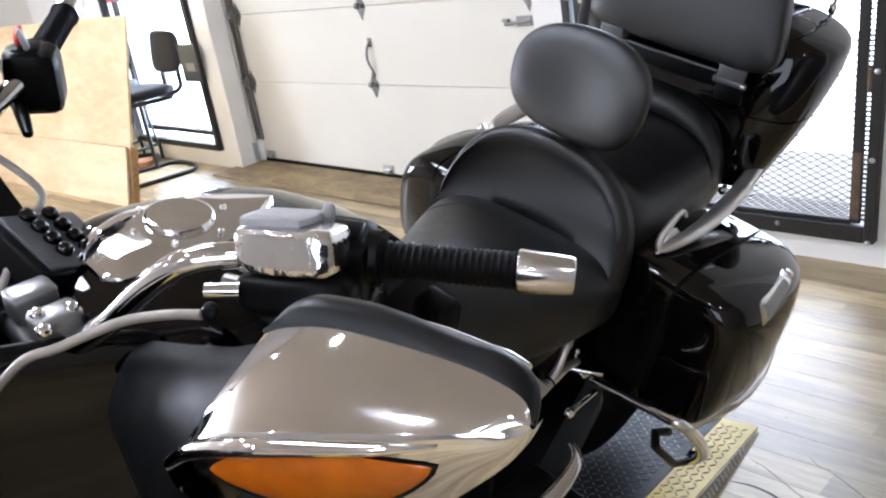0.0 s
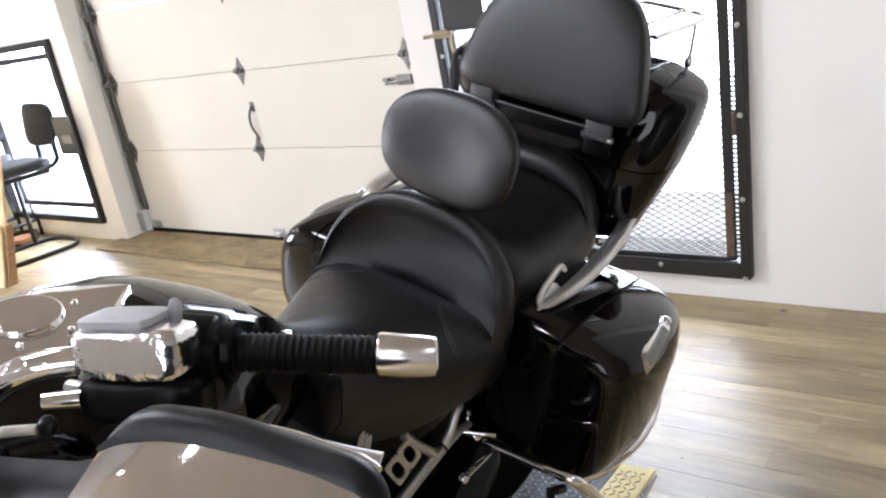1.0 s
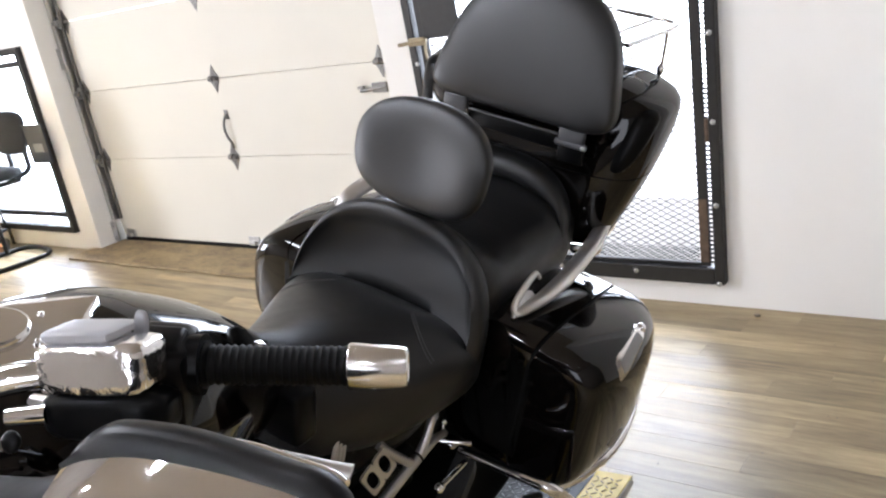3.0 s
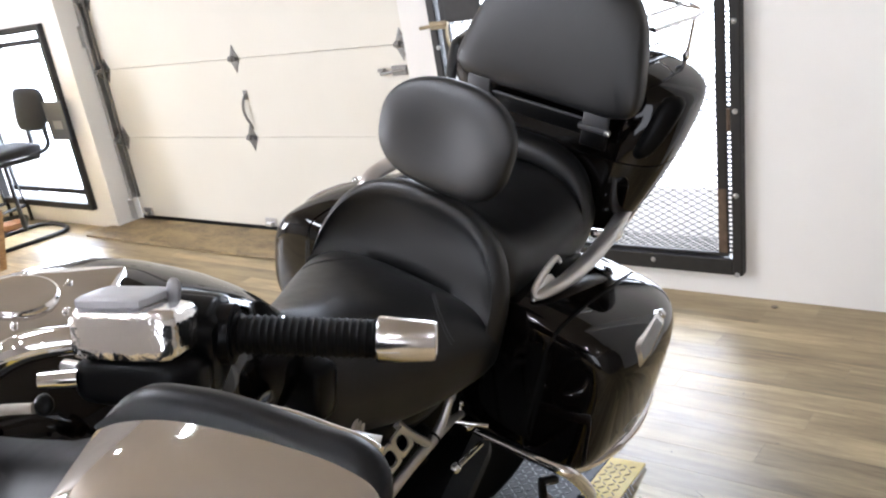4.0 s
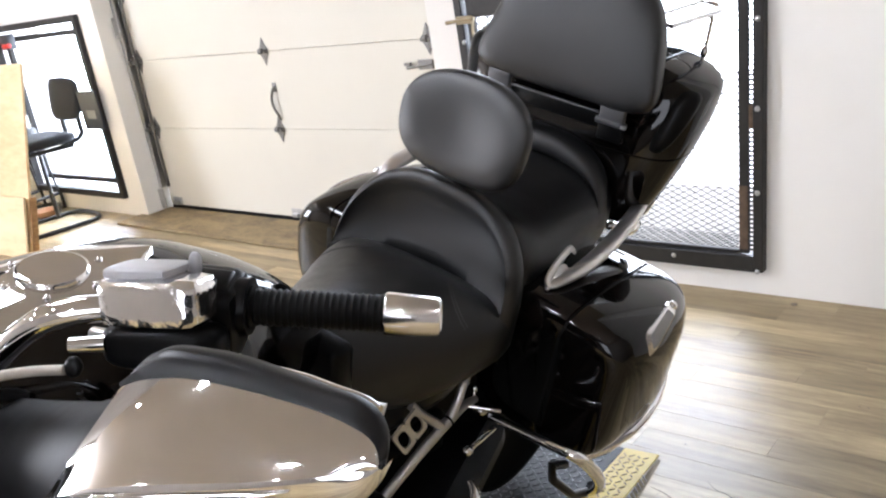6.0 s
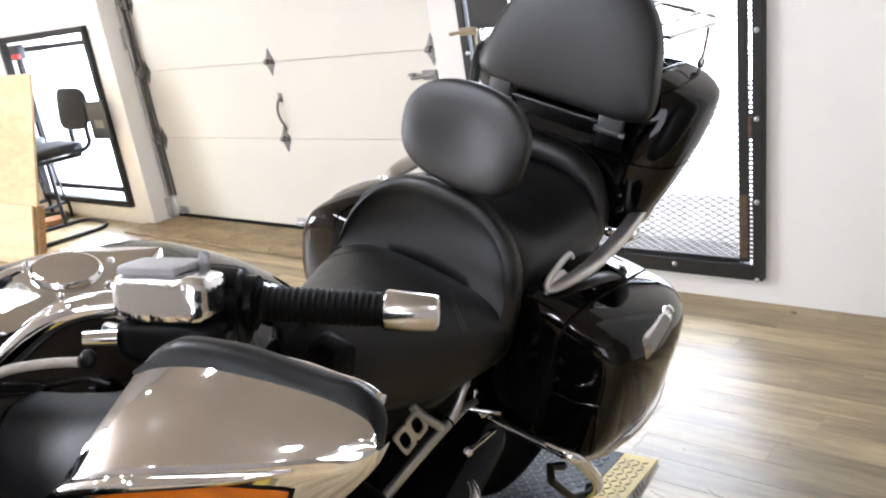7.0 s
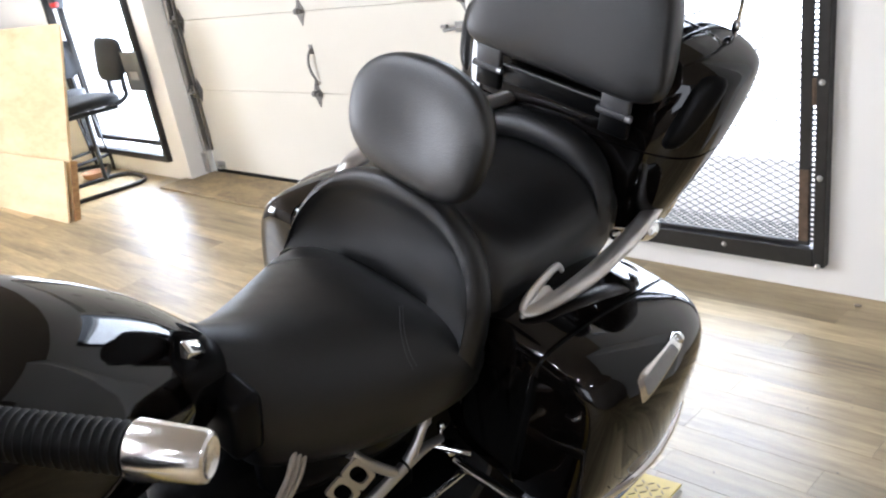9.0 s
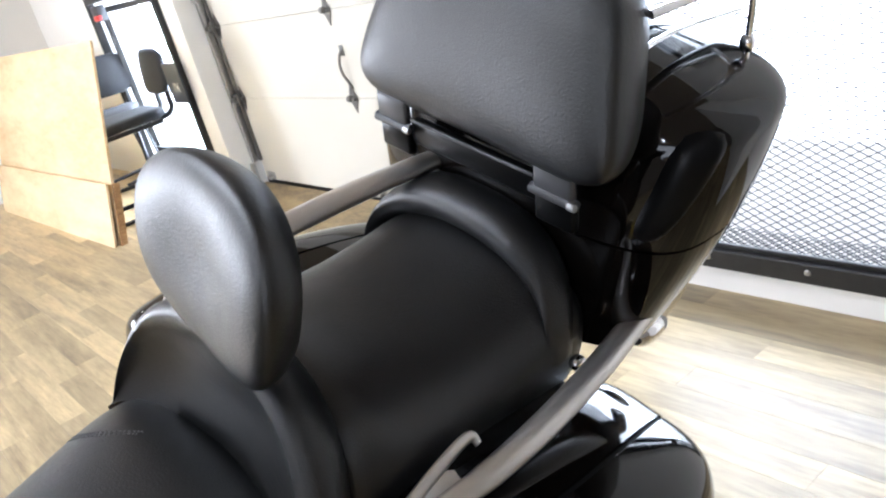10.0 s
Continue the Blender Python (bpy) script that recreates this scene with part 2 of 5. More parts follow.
def catmull(pts, per=8):
    pts = [Vector(p) for p in pts]
    out = []
    for i in range(len(pts) - 1):
        p0, p1, p2, p3 = pts[max(i - 1, 0)], pts[i], pts[i + 1], pts[min(i + 2, len(pts) - 1)]
        for k in range(per):
            t = k / per
            out.append(0.5 * (2 * p1 + (p2 - p0) * t + (2 * p0 - 5 * p1 + 4 * p2 - p3) * t * t + (3 * p1 - p0 - 3 * p2 + p3) * t ** 3))
    out.append(pts[-1])
    return out


def tube(pts, radius, sides=12, per=8, flat=1.0, smooth=True, up=(0, 0, 1)):
    """A tube swept along pts; radius: a number or one per point of pts; flat: its height over its width."""
    line = catmull(pts, per) if smooth else [Vector(p) for p in pts]
    if isinstance(radius, (int, float)):
        rad = [radius] * len(line)
    else:
        src = np.linspace(0, 1, len(radius))
        rad = np.interp(np.linspace(0, 1, len(line)), src, radius)
    rings = []
    side = None
    for i, p in enumerate(line):
        d = (line[min(i + 1, len(line) - 1)] - line[max(i - 1, 0)]).normalized()
        if side is None:
            side = d.cross(Vector(up))
            if side.length < 0.05:
                side = d.cross(Vector((1, 0, 0)))
        side = (side - d * side.dot(d)).normalized()
        top = side.cross(d).normalized()
        rings.append([p + side * (rad[i] * math.cos(2 * math.pi * k / sides)) + top * (rad[i] * flat * math.sin(2 * math.pi * k / sides)) for k in range(sides)])
    return loft(rings)


def squircle(size, n1=3.0, n2=3.0, cuts=9, shape=None, m=None):
    """A rounded block of half sizes: exponent n1 in the x-z plane, n2 against y. shape: a function that moves each point."""
    bm = bmesh.new()
    bmesh.ops.create_cube(bm, size=2)
    bmesh.ops.subdivide_edges(bm, edges=bm.edges, cuts=cuts, use_grid_fill=True)
    for v in bm.verts:
        x, y, z = (math.tan(c * 0.7854) for c in v.co)
        a = (abs(x) ** n1 + abs(z) ** n1) ** (1 / n1)
        r = (a ** n2 + abs(y) ** n2) ** (1 / n2)
        v.co = Vector((x / r * size[0], y / r * size[1], z / r * size[2]))
        if shape:
            v.co = shape(v.co)
    if m is not None:
        bmesh.ops.transform(bm, matrix=m, verts=bm.verts)
    return bm


def ring_y(y, cx, cz, a, b, n=3.0, count=32, a0=0.0, a1=2 * math.pi, closed=True):
    pts = []
    for k in range(count):
        t = a0 + (a1 - a0) * k / (count if closed else count - 1)
        c, s = math.cos(t), math.sin(t)
        pts.append(Vector((cx + a * math.copysign(abs(c) ** (2 / n), c), y, cz + b * math.copysign(abs(s) ** (2 / n), s))))
    return pts


def cylinder(p, q, r, r2=None, sides=20):
    return tube([p, q], [r, r if r2 is None else r2], sides, smooth=False)


def smooth_rows(rows, per=5):
    """Interpolates between rows of numbers."""
    rows = [np.array(r, float) for r in rows]
    out = []
    for i in range(len(rows) - 1):
        p0, p1, p2, p3 = rows[max(i - 1, 0)], rows[i], rows[i + 1], rows[min(i + 2, len(rows) - 1)]
        for k in range(per):
            t = k / per
            out.append(0.5 * (2 * p1 + (p2 - p0) * t + (2 * p0 - 5 * p1 + 4 * p2 - p3) * t * t + (3 * p1 - p0 - 3 * p2 + p3) * t ** 3))
    out.append(rows[-1])
    return out


def join(*bms):
    out = bmesh.new()
    for b in bms:
        me = bpy.data.meshes.new("tmp")
        b.to_mesh(me)
        b.free()
        out.from_mesh(me)
        bpy.data.meshes.remove(me)
    return out


# ---- room ----
WALL_Y, DOOR_Y, CEIL = 2.97, 3.15, 2.75
WIN = (-5.95, -4.72, 0.12, 1.32)
DOOR = (-4.53, -1.87, 0.0, 2.13)
GATE = (-1.69, -0.462, 0.095, 2.12)


def wall_part(name, x0, x1, y0, y1, z0, z1, mat="wall", look_like="cream painted plaster wall of the workshop"):
    return tagged(link(name, box((x1 - x0, y1 - y0, z1 - z0), ((x0 + x1) / 2, (y0 + y1) / 2, (z0 + z1) / 2)), mat, smooth=False), look_like, "wall", kind="structure")


XW, XE, YS = -7.4, 2.6, -3.2
T = 0.32
north = bmesh.new()
pieces = [
    (XW, WIN[0], 0, CEIL), (WIN[0], WIN[1], 0, WIN[2]), (WIN[0], WIN[1], WIN[3], CEIL), (WIN[1], DOOR[0], 0, CEIL),
    (DOOR[0], DOOR[1], DOOR[3], CEIL), (DOOR[1], GATE[0], 0, CEIL), (GATE[0], GATE[1], 0, GATE[2] + 0.03), (GATE[0], GATE[1], GATE[3], CEIL), (GATE[1], XE, 0, CEIL)]
north = join(*[box((b - a, T, d - c), ((a + b) / 2, WALL_Y + T / 2, (c + d) / 2)) for a, b, c, d in pieces])
tagged(link("wall_north", north, "wall", smooth=False), "cream painted wall with a shutter door, gate and window", "wall", kind="structure")
wall_part("wall_west", XW - 0.2, XW, YS, WALL_Y + T, 0, CEIL)
# east and south walls stay unseen; their colour is darkened to dim reflections
wall_part("wall_east", XE, XE + 0.2, YS, WALL_Y + T, 0, CEIL, "buff", "unseen buff wall, darkened to dim reflections")
wall_part("wall_south", XW - 0.2, XE + 0.2, YS - 0.2, YS, 0, CEIL, "buff", "unseen buff wall, darkened to dim reflections")
tagged(link("ceiling", box((XE - XW + 0.4, WALL_Y + T - YS + 0.2, 0.15), ((XE + XW) / 2, (WALL_Y + T + YS - 0.2) / 2, CEIL + 0.075)), "wallgrey", smooth=False), "warm grey painted ceiling", "ceiling", kind="structure")
floor = tagged(link("floor", box((XE - XW + 0.4, WALL_Y + T - YS + 0.2, 0.1), ((XE + XW) / 2, (WALL_Y + T + YS - 0.2) / 2, -0.056)), "threshold", smooth=False), "wood-look vinyl plank floor, scuffed and glossy", "floor", kind="structure")
tagged(link("pilaster", box((1.2, 0.6, CEIL), (0.9, 2.67, CEIL / 2), 0.006), "wall", smooth=False), "white painted wall pier beside the gate", "wall", kind="structure")

# dark sheet added to dim the white sill behind the mesh
tagged(link("sill_cover", box((GATE[1] - GATE[0] - 0.004, 0.285, 0.006), ((GATE[0] + GATE[1]) / 2, 3.145, GATE[2] + 0.0335), 0.002), "pavedim", smooth=False), "dark cover added over the bright sill of the gate opening", "sill", kind="structure")

# outside: paving darkened near the wall as shade, sunlit-pale beyond, bright plain backdrop
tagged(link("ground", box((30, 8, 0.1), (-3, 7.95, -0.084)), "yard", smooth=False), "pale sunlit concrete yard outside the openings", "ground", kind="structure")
tagged(link("pavement", box((30, 1.0, 0.1), (-3, 3.79, -0.08), 0.006), "pavedim", smooth=False), "concrete apron along the wall outside, its shade put into the grey", "pavement", kind="structure")
tagged(link("backdrop", box((30, 0.05, 9), (-3, 7.5, 4)), "outside", smooth=False), "bright hazy daylight outside", "backdrop", kind="structure")


# ---- garage door ----
def garage_door():
    door = thing("garage_door", "closed cream sectional garage door with galvanised hinges", "garage door")
    joints = [0.03, 0.55, 0.98, 1.41, 1.84, 2.16]
    x0, x1 = DOOR[0] + 0.012, DOOR[1] - 0.012
    for a, b in zip(joints, joints[1:]):
        part("door_panel", box((x1 - x0, 0.045, b - a - 0.002), ((x0 + x1) / 2, DOOR_Y + 0.0225, (a + b) / 2 + 0.001), 0.003, 2), "doorpaint", door, smooth=False)
    part("bottom_seal", box((x1 - x0, 0.04, 0.028), ((x0 + x1) / 2, DOOR_Y + 0.02, 0.016), 0.006, 2), "rubber", door, "black rubber weather seal")
    for i, z in enumerate(joints[1:-1]):
        for x in (x0 + 0.06, -3.22, -2.04):
            bm = hinge_mesh()
            bmesh.ops.translate(bm, vec=(x, DOOR_Y, z), verts=bm.verts)
            part("hinge", bm, "ironwork", door, "galvanised strap hinge", smooth=False)
    # lift handle with its curved grip
    part("pull_handle", join(
        tube([(-3.20, DOOR_Y - 0.004, 0.60), (-3.193, DOOR_Y - 0.015, 0.63), (-3.205, DOOR_Y - 0.026, 0.67), (-3.210, DOOR_Y - 0.028, 0.72), (-3.20, DOOR_Y - 0.02, 0.765), (-3.195, DOOR_Y - 0.003, 0.79)], 0.007, 8, 6),
        box((0.03, 0.006, 0.05), (-3.195, DOOR_Y - 0.003, 0.785), 0.002)), "ironwork", door, "bent steel lift handle")
    # feet brackets along the bottom
    for x in (x0 + 0.09, -3.23):
        part("bottom_bracket", join(box((0.09, 0.006, 0.05), (x, DOOR_Y - 0.004, 0.06), 0.002), box((0.05, 0.03, 0.02), (x, DOOR_Y - 0.016, 0.05), 0.003)), "galv", door, smooth=False)
    # slide bolt near the lock edge
    part("slide_bolt", join(box((0.09, 0.012, 0.045), (-2.07, DOOR_Y - 0.008, 0.865), 0.003), cylinder((-2.18, DOOR_Y - 0.02, 0.855), (-2.02, DOOR_Y - 0.02, 0.868), 0.008, sides=10), box((0.035, 0.02, 0.014), (-2.17, DOOR_Y - 0.022, 0.872), 0.003)), "ironwork", door, "slide bolt", smooth=False)
    return door


def hinge_mesh():
    bm = bmesh.new()
    # diamond leaf
    out = [(0, -0.075), (0.022, -0.03), (0.036, -0.012), (0.036, 0.012), (0.022, 0.03), (0, 0.075), (-0.022, 0.03), (-0.036, 0.012), (-0.036, -0.012), (-0.022, -0.03)]
    lo = [bm.verts.new((x, 0.0, z)) for x, z in out]
    hi = [bm.verts.new((x * 0.96, -0.005, z * 0.96)) for x, z in out]
    for i in range(len(out)):
        j = (i + 1) % len(out)
        bm.faces.new((lo[i], lo[j], hi[j], hi[i]))
    bm.faces.new(hi)
    knuckle = cylinder((-0.03, -0.014, 0), (0.03, -0.014, 0), 0.011, sides=10)
    roller = cylinder((-0.012, -0.022, 0.004), (0.012, -0.022, 0.004), 0.016, sides=10)
    bolts = [cylinder((0, -0.003, z), (0, -0.010, z), 0.006, sides=6) for z in (0.045, -0.045, 0.028, -0.028)]
    return join(bm, knuckle, roller, *bolts)


garage_door()


def door_track(x, name):
    t = thing(name, "galvanised steel door track with rubber edge strip", "door track")
    part("channel", join(box((0.012, 0.055, 1.95), (x - 0.018, DOOR_Y - 0.028, 1.135)), box((0.03, 0.006, 1.95), (x - 0.006, DOOR_Y - 0.055, 1.135))), "galv", t, smooth=False)
    part("edge_strip", box((0.010, 0.02, 1.95), (x + 0.018, DOOR_Y - 0.012, 1.135), 0.003), "ironwork", t, "dull grey edge strip")
    for z in (0.55, 0.98, 1.41, 1.84):
        part("roller_bracket", join(box((0.05, 0.012, 0.075), (x + 0.032, DOOR_Y - 0.036, z), 0.004), cylinder((x + 0.005, DOOR_Y - 0.05, z), (x + 0.05, DOOR_Y - 0.05, z), 0.016, sides=12)), "ironwork", t, "dull zinc roller bracket", smooth=False)
    for z in (0.09, 1.2):
        part("bracket", join(box((0.055, 0.012, 0.13), (x - 0.005, DOOR_Y - 0.066, z), 0.003), *[cylinder((x - 0.005, DOOR_Y - 0.071, z + d), (x - 0.005, DOOR_Y - 0.079, z + d), 0.007, sides=6) for d in (-0.035, 0.035)]), "galv", t, smooth=False)
    return t


door_track(DOOR[0] + 0.03, "door_track")
door_track(DOOR[1] - 0.02, "door_track")
tagged(link("threshold", box((DOOR[1] - DOOR[0] + 0.14, 0.36, 0.012), ((DOOR[0] + DOOR[1]) / 2 - 0.02, DOOR_Y - 0.185, 0.008), 0.004), "threshold", smooth=False), "worn brown boards at the garage door sill", "threshold", kind="structure")


# ---- mesh gate ----
def mesh_panel(x0, x1, z0, z1, y, w, h, thick, bond=0.0):
    """Expanded metal: diamonds w wide and h high, as flat strands."""
    verts, faces = [], []

    def strand(a, b):
        d = Vector((b[0] - a[0], 0, b[1] - a[1])).normalized() * thick
        n = (-d.z, d.x)
        i = len(verts)
        for p in (a, b):
            for s, yy in ((1, -0.001), (1, 0.001), (-1, 0.001), (-1, -0.001)):
                verts.append((p[0] + s * n[0], y + yy * 1.5, p[1] + s * n[1]))
        faces.extend([(i, i + 1, i + 5, i + 4), (i + 1, i + 2, i + 6, i + 5), (i + 2, i + 3, i + 7, i + 6), (i + 3, i, i + 4, i + 7)])

    nx, nz = int((x1 - x0) / w), int((z1 - z0) / h)
    for i in range(nx):
        for k in range(nz):
            cx, cz = x0 + (i + 0.5) * w, z0 + (k + 0.5) * h
            l, r, t, b = (cx - w / 2, cz), (cx + w / 2, cz), (cx, cz + h / 2), (cx, cz - h / 2)
            for a, c in ((l, t), (t, r), (r, b), (b, l)):
                strand(a, c)
            if bond:
                # the wider uncut bond where strands meet
                i0 = len(verts)
                verts.extend([(l[0] - bond, y - 0.002, l[1] - bond * 0.35), (l[0] + bond, y - 0.002, l[1] - bond * 0.35), (l[0] + bond, y - 0.002, l[1] + bond * 0.35), (l[0] - bond, y - 0.002, l[1] + bond * 0.35)])
                faces.append((i0, i0 + 1, i0 + 2, i0 + 3))
    return verts, faces


def gate():
    g = thing("security_gate", "black steel security gate with expanded metal mesh", "gate")
    x0, x1, z0, z1 = GATE
    y = WALL_Y - 0.012
    w = 0.036

    def put(name, bm, mat, label="", smooth=False):
        """A part of the gate, whose hinge side leans out as it rises."""
        for p in bm.verts:
            p.co.x += 0.044 * (p.co.z - z0) * (p.co.x - x0) / (x1 - x0)
        return part(name, bm, mat, g, label, smooth)

    put("frame_post", box((w, 0.05, z1 - z0), (x1 - w / 2 + 0.0, y, (z0 + z1) / 2), 0.004), "darksteel")
    put("frame_post", box((w, 0.05, z1 - z0), (x0 + w / 2, y, (z0 + z1) / 2), 0.004), "darksteel")
    put("bottom_rail", box((x1 - x0 - 2 * w, 0.05, 0.062), ((x0 + x1) / 2, y, z0 + 0.031), 0.004), "darksteel")
    put("top_rail", box((x1 - x0 - 2 * w, 0.05, 0.085), ((x0 + x1) / 2, y, z1 - 0.0425), 0.004), "darksteel")
    # inner leaf
    lx0, lx1 = x0 + w + 0.012, x1 - w - 0.019
    leaf_y = y
    for x in (lx0 + 0.018, lx1 - 0.018):
        put("leaf_stile", box((0.036, 0.016, z1 - z0 - 0.15), (x, leaf_y, (z0 + z1) / 2 - 0.01), 0.003), "darksteel")
    put("leaf_rail", box((lx1 - lx0 - 0.066, 0.014, 0.014), ((lx0 + lx1) / 2, leaf_y, z0 + 0.0695), 0.003), "darksteel")
    put("stile_foot", box((0.032, 0.022, 0.24), (lx1 - 0.018, leaf_y, z0 + 0.20), 0.003), "rust", "rust-streaked foot of the stile")
    # links that close the slit between leaf and post
    ties = join(*[box((0.022, 0.004, 0.007), ((lx1 + x1 - w) / 2, leaf_y, z0 + 0.08 + 0.0165 * k)) for k in range(116)])
    tagged(put("slit_mesh", ties, "darksteel"), kind="stuff")
    v, f = mesh_panel(lx0 + 0.02, lx1 - 0.005, z0 + 0.055, z1 - 0.1, leaf_y + 0.012, 0.045, 0.0235, 0.0013, 0.0045)
    # the doubled lower edge of the mesh
    v2, f2 = mesh_panel(lx0 + 0.0425, lx1 - 0.005, z0 + 0.055, z0 + 0.13, leaf_y + 0.016, 0.045, 0.0235, 0.0016, 0.0045)
    f += [tuple(len(v) + i for i in q) for q in f2]
    v += v2
    v = [(x + 0.044 * (z - z0) * (x - x0) / (x1 - x0), yy, z) for x, yy, z in v]
    me = bpy.data.meshes.new("mesh_panel")
    me.from_pydata(v, [], f)
    me.materials.append(M["darksteel"])
    ob = new("mesh_panel", me)
    ob.parent = g
    ob["label"] = "expanded steel mesh infill"
    # hinge rod with its many short gaps, along the closing edge
    for k in range(2):
        put("gate_hinge", cylinder((lx1 + 0.010, y - 0.008, 0.62 + 0.7 * k), (lx1 + 0.010, y - 0.008, 0.70 + 0.7 * k), 0.009, sides=10), "rust")
    for z in [0.10 + 0.296 * k for k in range(7)]:
        put("bolt", bolt_mesh((x1 - 0.019, y - 0.025, z)), "galv")
    for x in (-0.80, -1.12, -1.45):
        put("bolt", bolt_mesh((x, y - 0.025, z0 + 0.037)), "galv")
    for z in (0.4, 0.98, 1.5):
        put("bolt", bolt_mesh((x0 + 0.03, y - 0.025, z)), "galv")
    # lock plate and latch on the far stile
    put("lock_plate", box((0.17, 0.012, 0.17), (x0 + 0.165, y - 0.012, 1.16), 0.003), "darksteel")
    put("latch", join(box((0.075, 0.02, 0.032), (x0 + 0.055, y - 0.036, 1.07), 0.004), cylinder((x0 - 0.03, y - 0.045, 1.065), (x0 + 0.11, y - 0.045, 1.075), 0.008, sides=10), tube([(x0 + 0.10, y - 0.04, 1.07), (x0 + 0.098, y - 0.045, 1.02), (x0 + 0.11, y - 0.045, 0.96)], 0.006, 8, 4)), "brass", "worn brass slide latch")
    return g


def bolt_mesh(p):
    bm = squircle((0.0095, 0.006, 0.0095), 2, 2.2, 3)
    bmesh.ops.translate(bm, vec=p, verts=bm.verts)
    return bm


gate()

# ---- window ----
def window():
    x0, x1, z0, z1 = WIN
    w = thing("window_1", "black metal framed window with a double frame", "window", kind="structure")
    y = WALL_Y - 0.01
    b = 0.05

    def frame_bars(name, x0, x1, z0, z1, b, y, d):
        f = part(name, join(
            box((b, d, z1 - z0), (x0 + b / 2, y, (z0 + z1) / 2), 0.003), box((b, d, z1 - z0), (x1 - b / 2, y, (z0 + z1) / 2), 0.003),
            box((x1 - x0 - 2 * b, d, b), ((x0 + x1) / 2, y, z0 + b / 2), 0.003), box((x1 - x0 - 2 * b, d, b), ((x0 + x1) / 2, y, z1 - b / 2), 0.003)), "darksteel", w, smooth=False)
        return f
    frame_bars("window_frame", x0, x1, z0, z1, 0.042, y, 0.05)
    frame_bars("casement_frame", x0 + 0.085, x1 - 0.085, z0 + 0.085, z1 - 0.085, 0.035, y + 0.05, 0.035)
    pane = part("pane", box((x1 - x0 - 0.08, 0.005, z1 - z0 - 0.08), ((x0 + x1) / 2, y + 0.075, (z0 + z1) / 2)), "clear", w, smooth=False)
    pane.visible_shadow = False
    return w


window()
# sign board fixed to the window's edge, with a pale picture patch
sb = thing("sign_board", "dark notice board with a pale print, fixed to the window frame", "sign")
part("board", box((0.23, 0.014, 0.25), (-4.785, WALL_Y - 0.055, 0.725), 0.003, m=pose(0, 0, 0, 0, 0, 0)), "sign", sb, smooth=False)
part("print", box((0.11, 0.004, 0.055), (-4.77, WALL_Y - 0.065, 0.70), 0.001), "reflector", sb, "pale printed patch", smooth=False)

al = thing("alarm_box", "small grey alarm box with a red lens", "alarm")
part("case", box((0.12, 0.06, 0.10), (-5.62, WALL_Y - 0.065, 1.21), 0.008), "greyplastic", al)
part("lens", box((0.09, 0.03, 0.03), (-5.60, WALL_Y - 0.09, 1.185), 0.008), "red", al, "red lens")


# ---- plywood sheets ----
def plywood():
    tilt = math.degrees(math.atan2(0.285, 1.115))
    a = thing("plywood_sheet", "pale plywood sheet leaning against the chairs", "plywood", m=pose(-4.6, 2.17, 0.0, -tilt, 0, 2.0))
    part("sheet", box((2.44, 0.015, 1.15), (-1.22, 0.035, 0.575), 0.0015), "ply", a, smooth=False)
    b = thing("plywood_offcut", "lower plywood offcut standing in front of the sheet", "plywood", m=pose(-4.6, 2.15, 0.0, -tilt, 0, 2.0))
    part("sheet", box((2.44, 0.014, 0.37), (-1.22, 0.02, 0.185), 0.0015), "ply", b, smooth=False)
    c = thing("timber_batten", "brown timber batten behind the plywood", "timber", m=pose(-4.6, 2.15, 0.0, -tilt, 0, 2.0))
    part("batten", box((0.022, 0.04, 0.36), (0.003, 0.068, 0.19), 0.003), "plyedge", c, smooth=False)


plywood()


# ---- chairs ----
def chair():
    """Faces -y at its own origin, which is the floor under its seat."""
    c = thing("visitor_chair", "cantilever chair with grey fabric seat and black tube frame", "chair", "chairs by the window")

    def seat_shape(p):
        return Vector((p.x, p.y, p.z + 0.012 * (p.x / 0.22) ** 2 - 0.02 * max(0, -p.y / 0.22) ** 3))
    part("seat", squircle((0.225, 0.225, 0.038), 4, 4, 7, seat_shape, pose(0, 0, 0.566)), "fabric", c)

    def back_shape(p):
        return Vector((p.x, p.y - 0.03 * (1 - (p.x / 0.21) ** 2) + 0.03, p.z))
    part("backrest", squircle((0.215, 0.038, 0.140), 4.5, 3, 7, back_shape, pose(0, 0.250, 0.808, -8)), "fabric", c)
    for s in (-1, 1):
        part("back_tube", tube([(s * 0.14, 0.12, 0.535), (s * 0.14, 0.22, 0.540), (s * 0.14, 0.268, 0.575), (s * 0.14, 0.272, 0.63), (s * 0.14, 0.280, 0.75)], 0.0165, 10, 6), "blacktube", c)
        part("front_leg", tube([(s * 0.205, 0.17, 0.525), (s * 0.21, -0.18, 0.525), (s * 0.22, -0.27, 0.497), (s * 0.22, -0.30, 0.36), (s * 0.22, -0.325, 0.08), (s * 0.22, -0.30, 0.02), (s * 0.22, -0.23, 0.013)], 0.0145, 10, 5), "blacktube", c)
    part("floor_loop", tube([(-0.22, -0.24, 0.0135), (-0.22, 0.08, 0.0135), (-0.20, 0.185, 0.0135), (-0.10, 0.235, 0.0135), (0.10, 0.235, 0.0135), (0.20, 0.185, 0.0135), (0.22, 0.08, 0.0135), (0.22, -0.24, 0.0145)], 0.0145, 10, 6), "blacktube", c)
    part("cross_bar", cylinder((-0.20, 0.16, 0.525), (0.20, 0.16, 0.525), 0.011, sides=10), "blacktube", c)
    return c


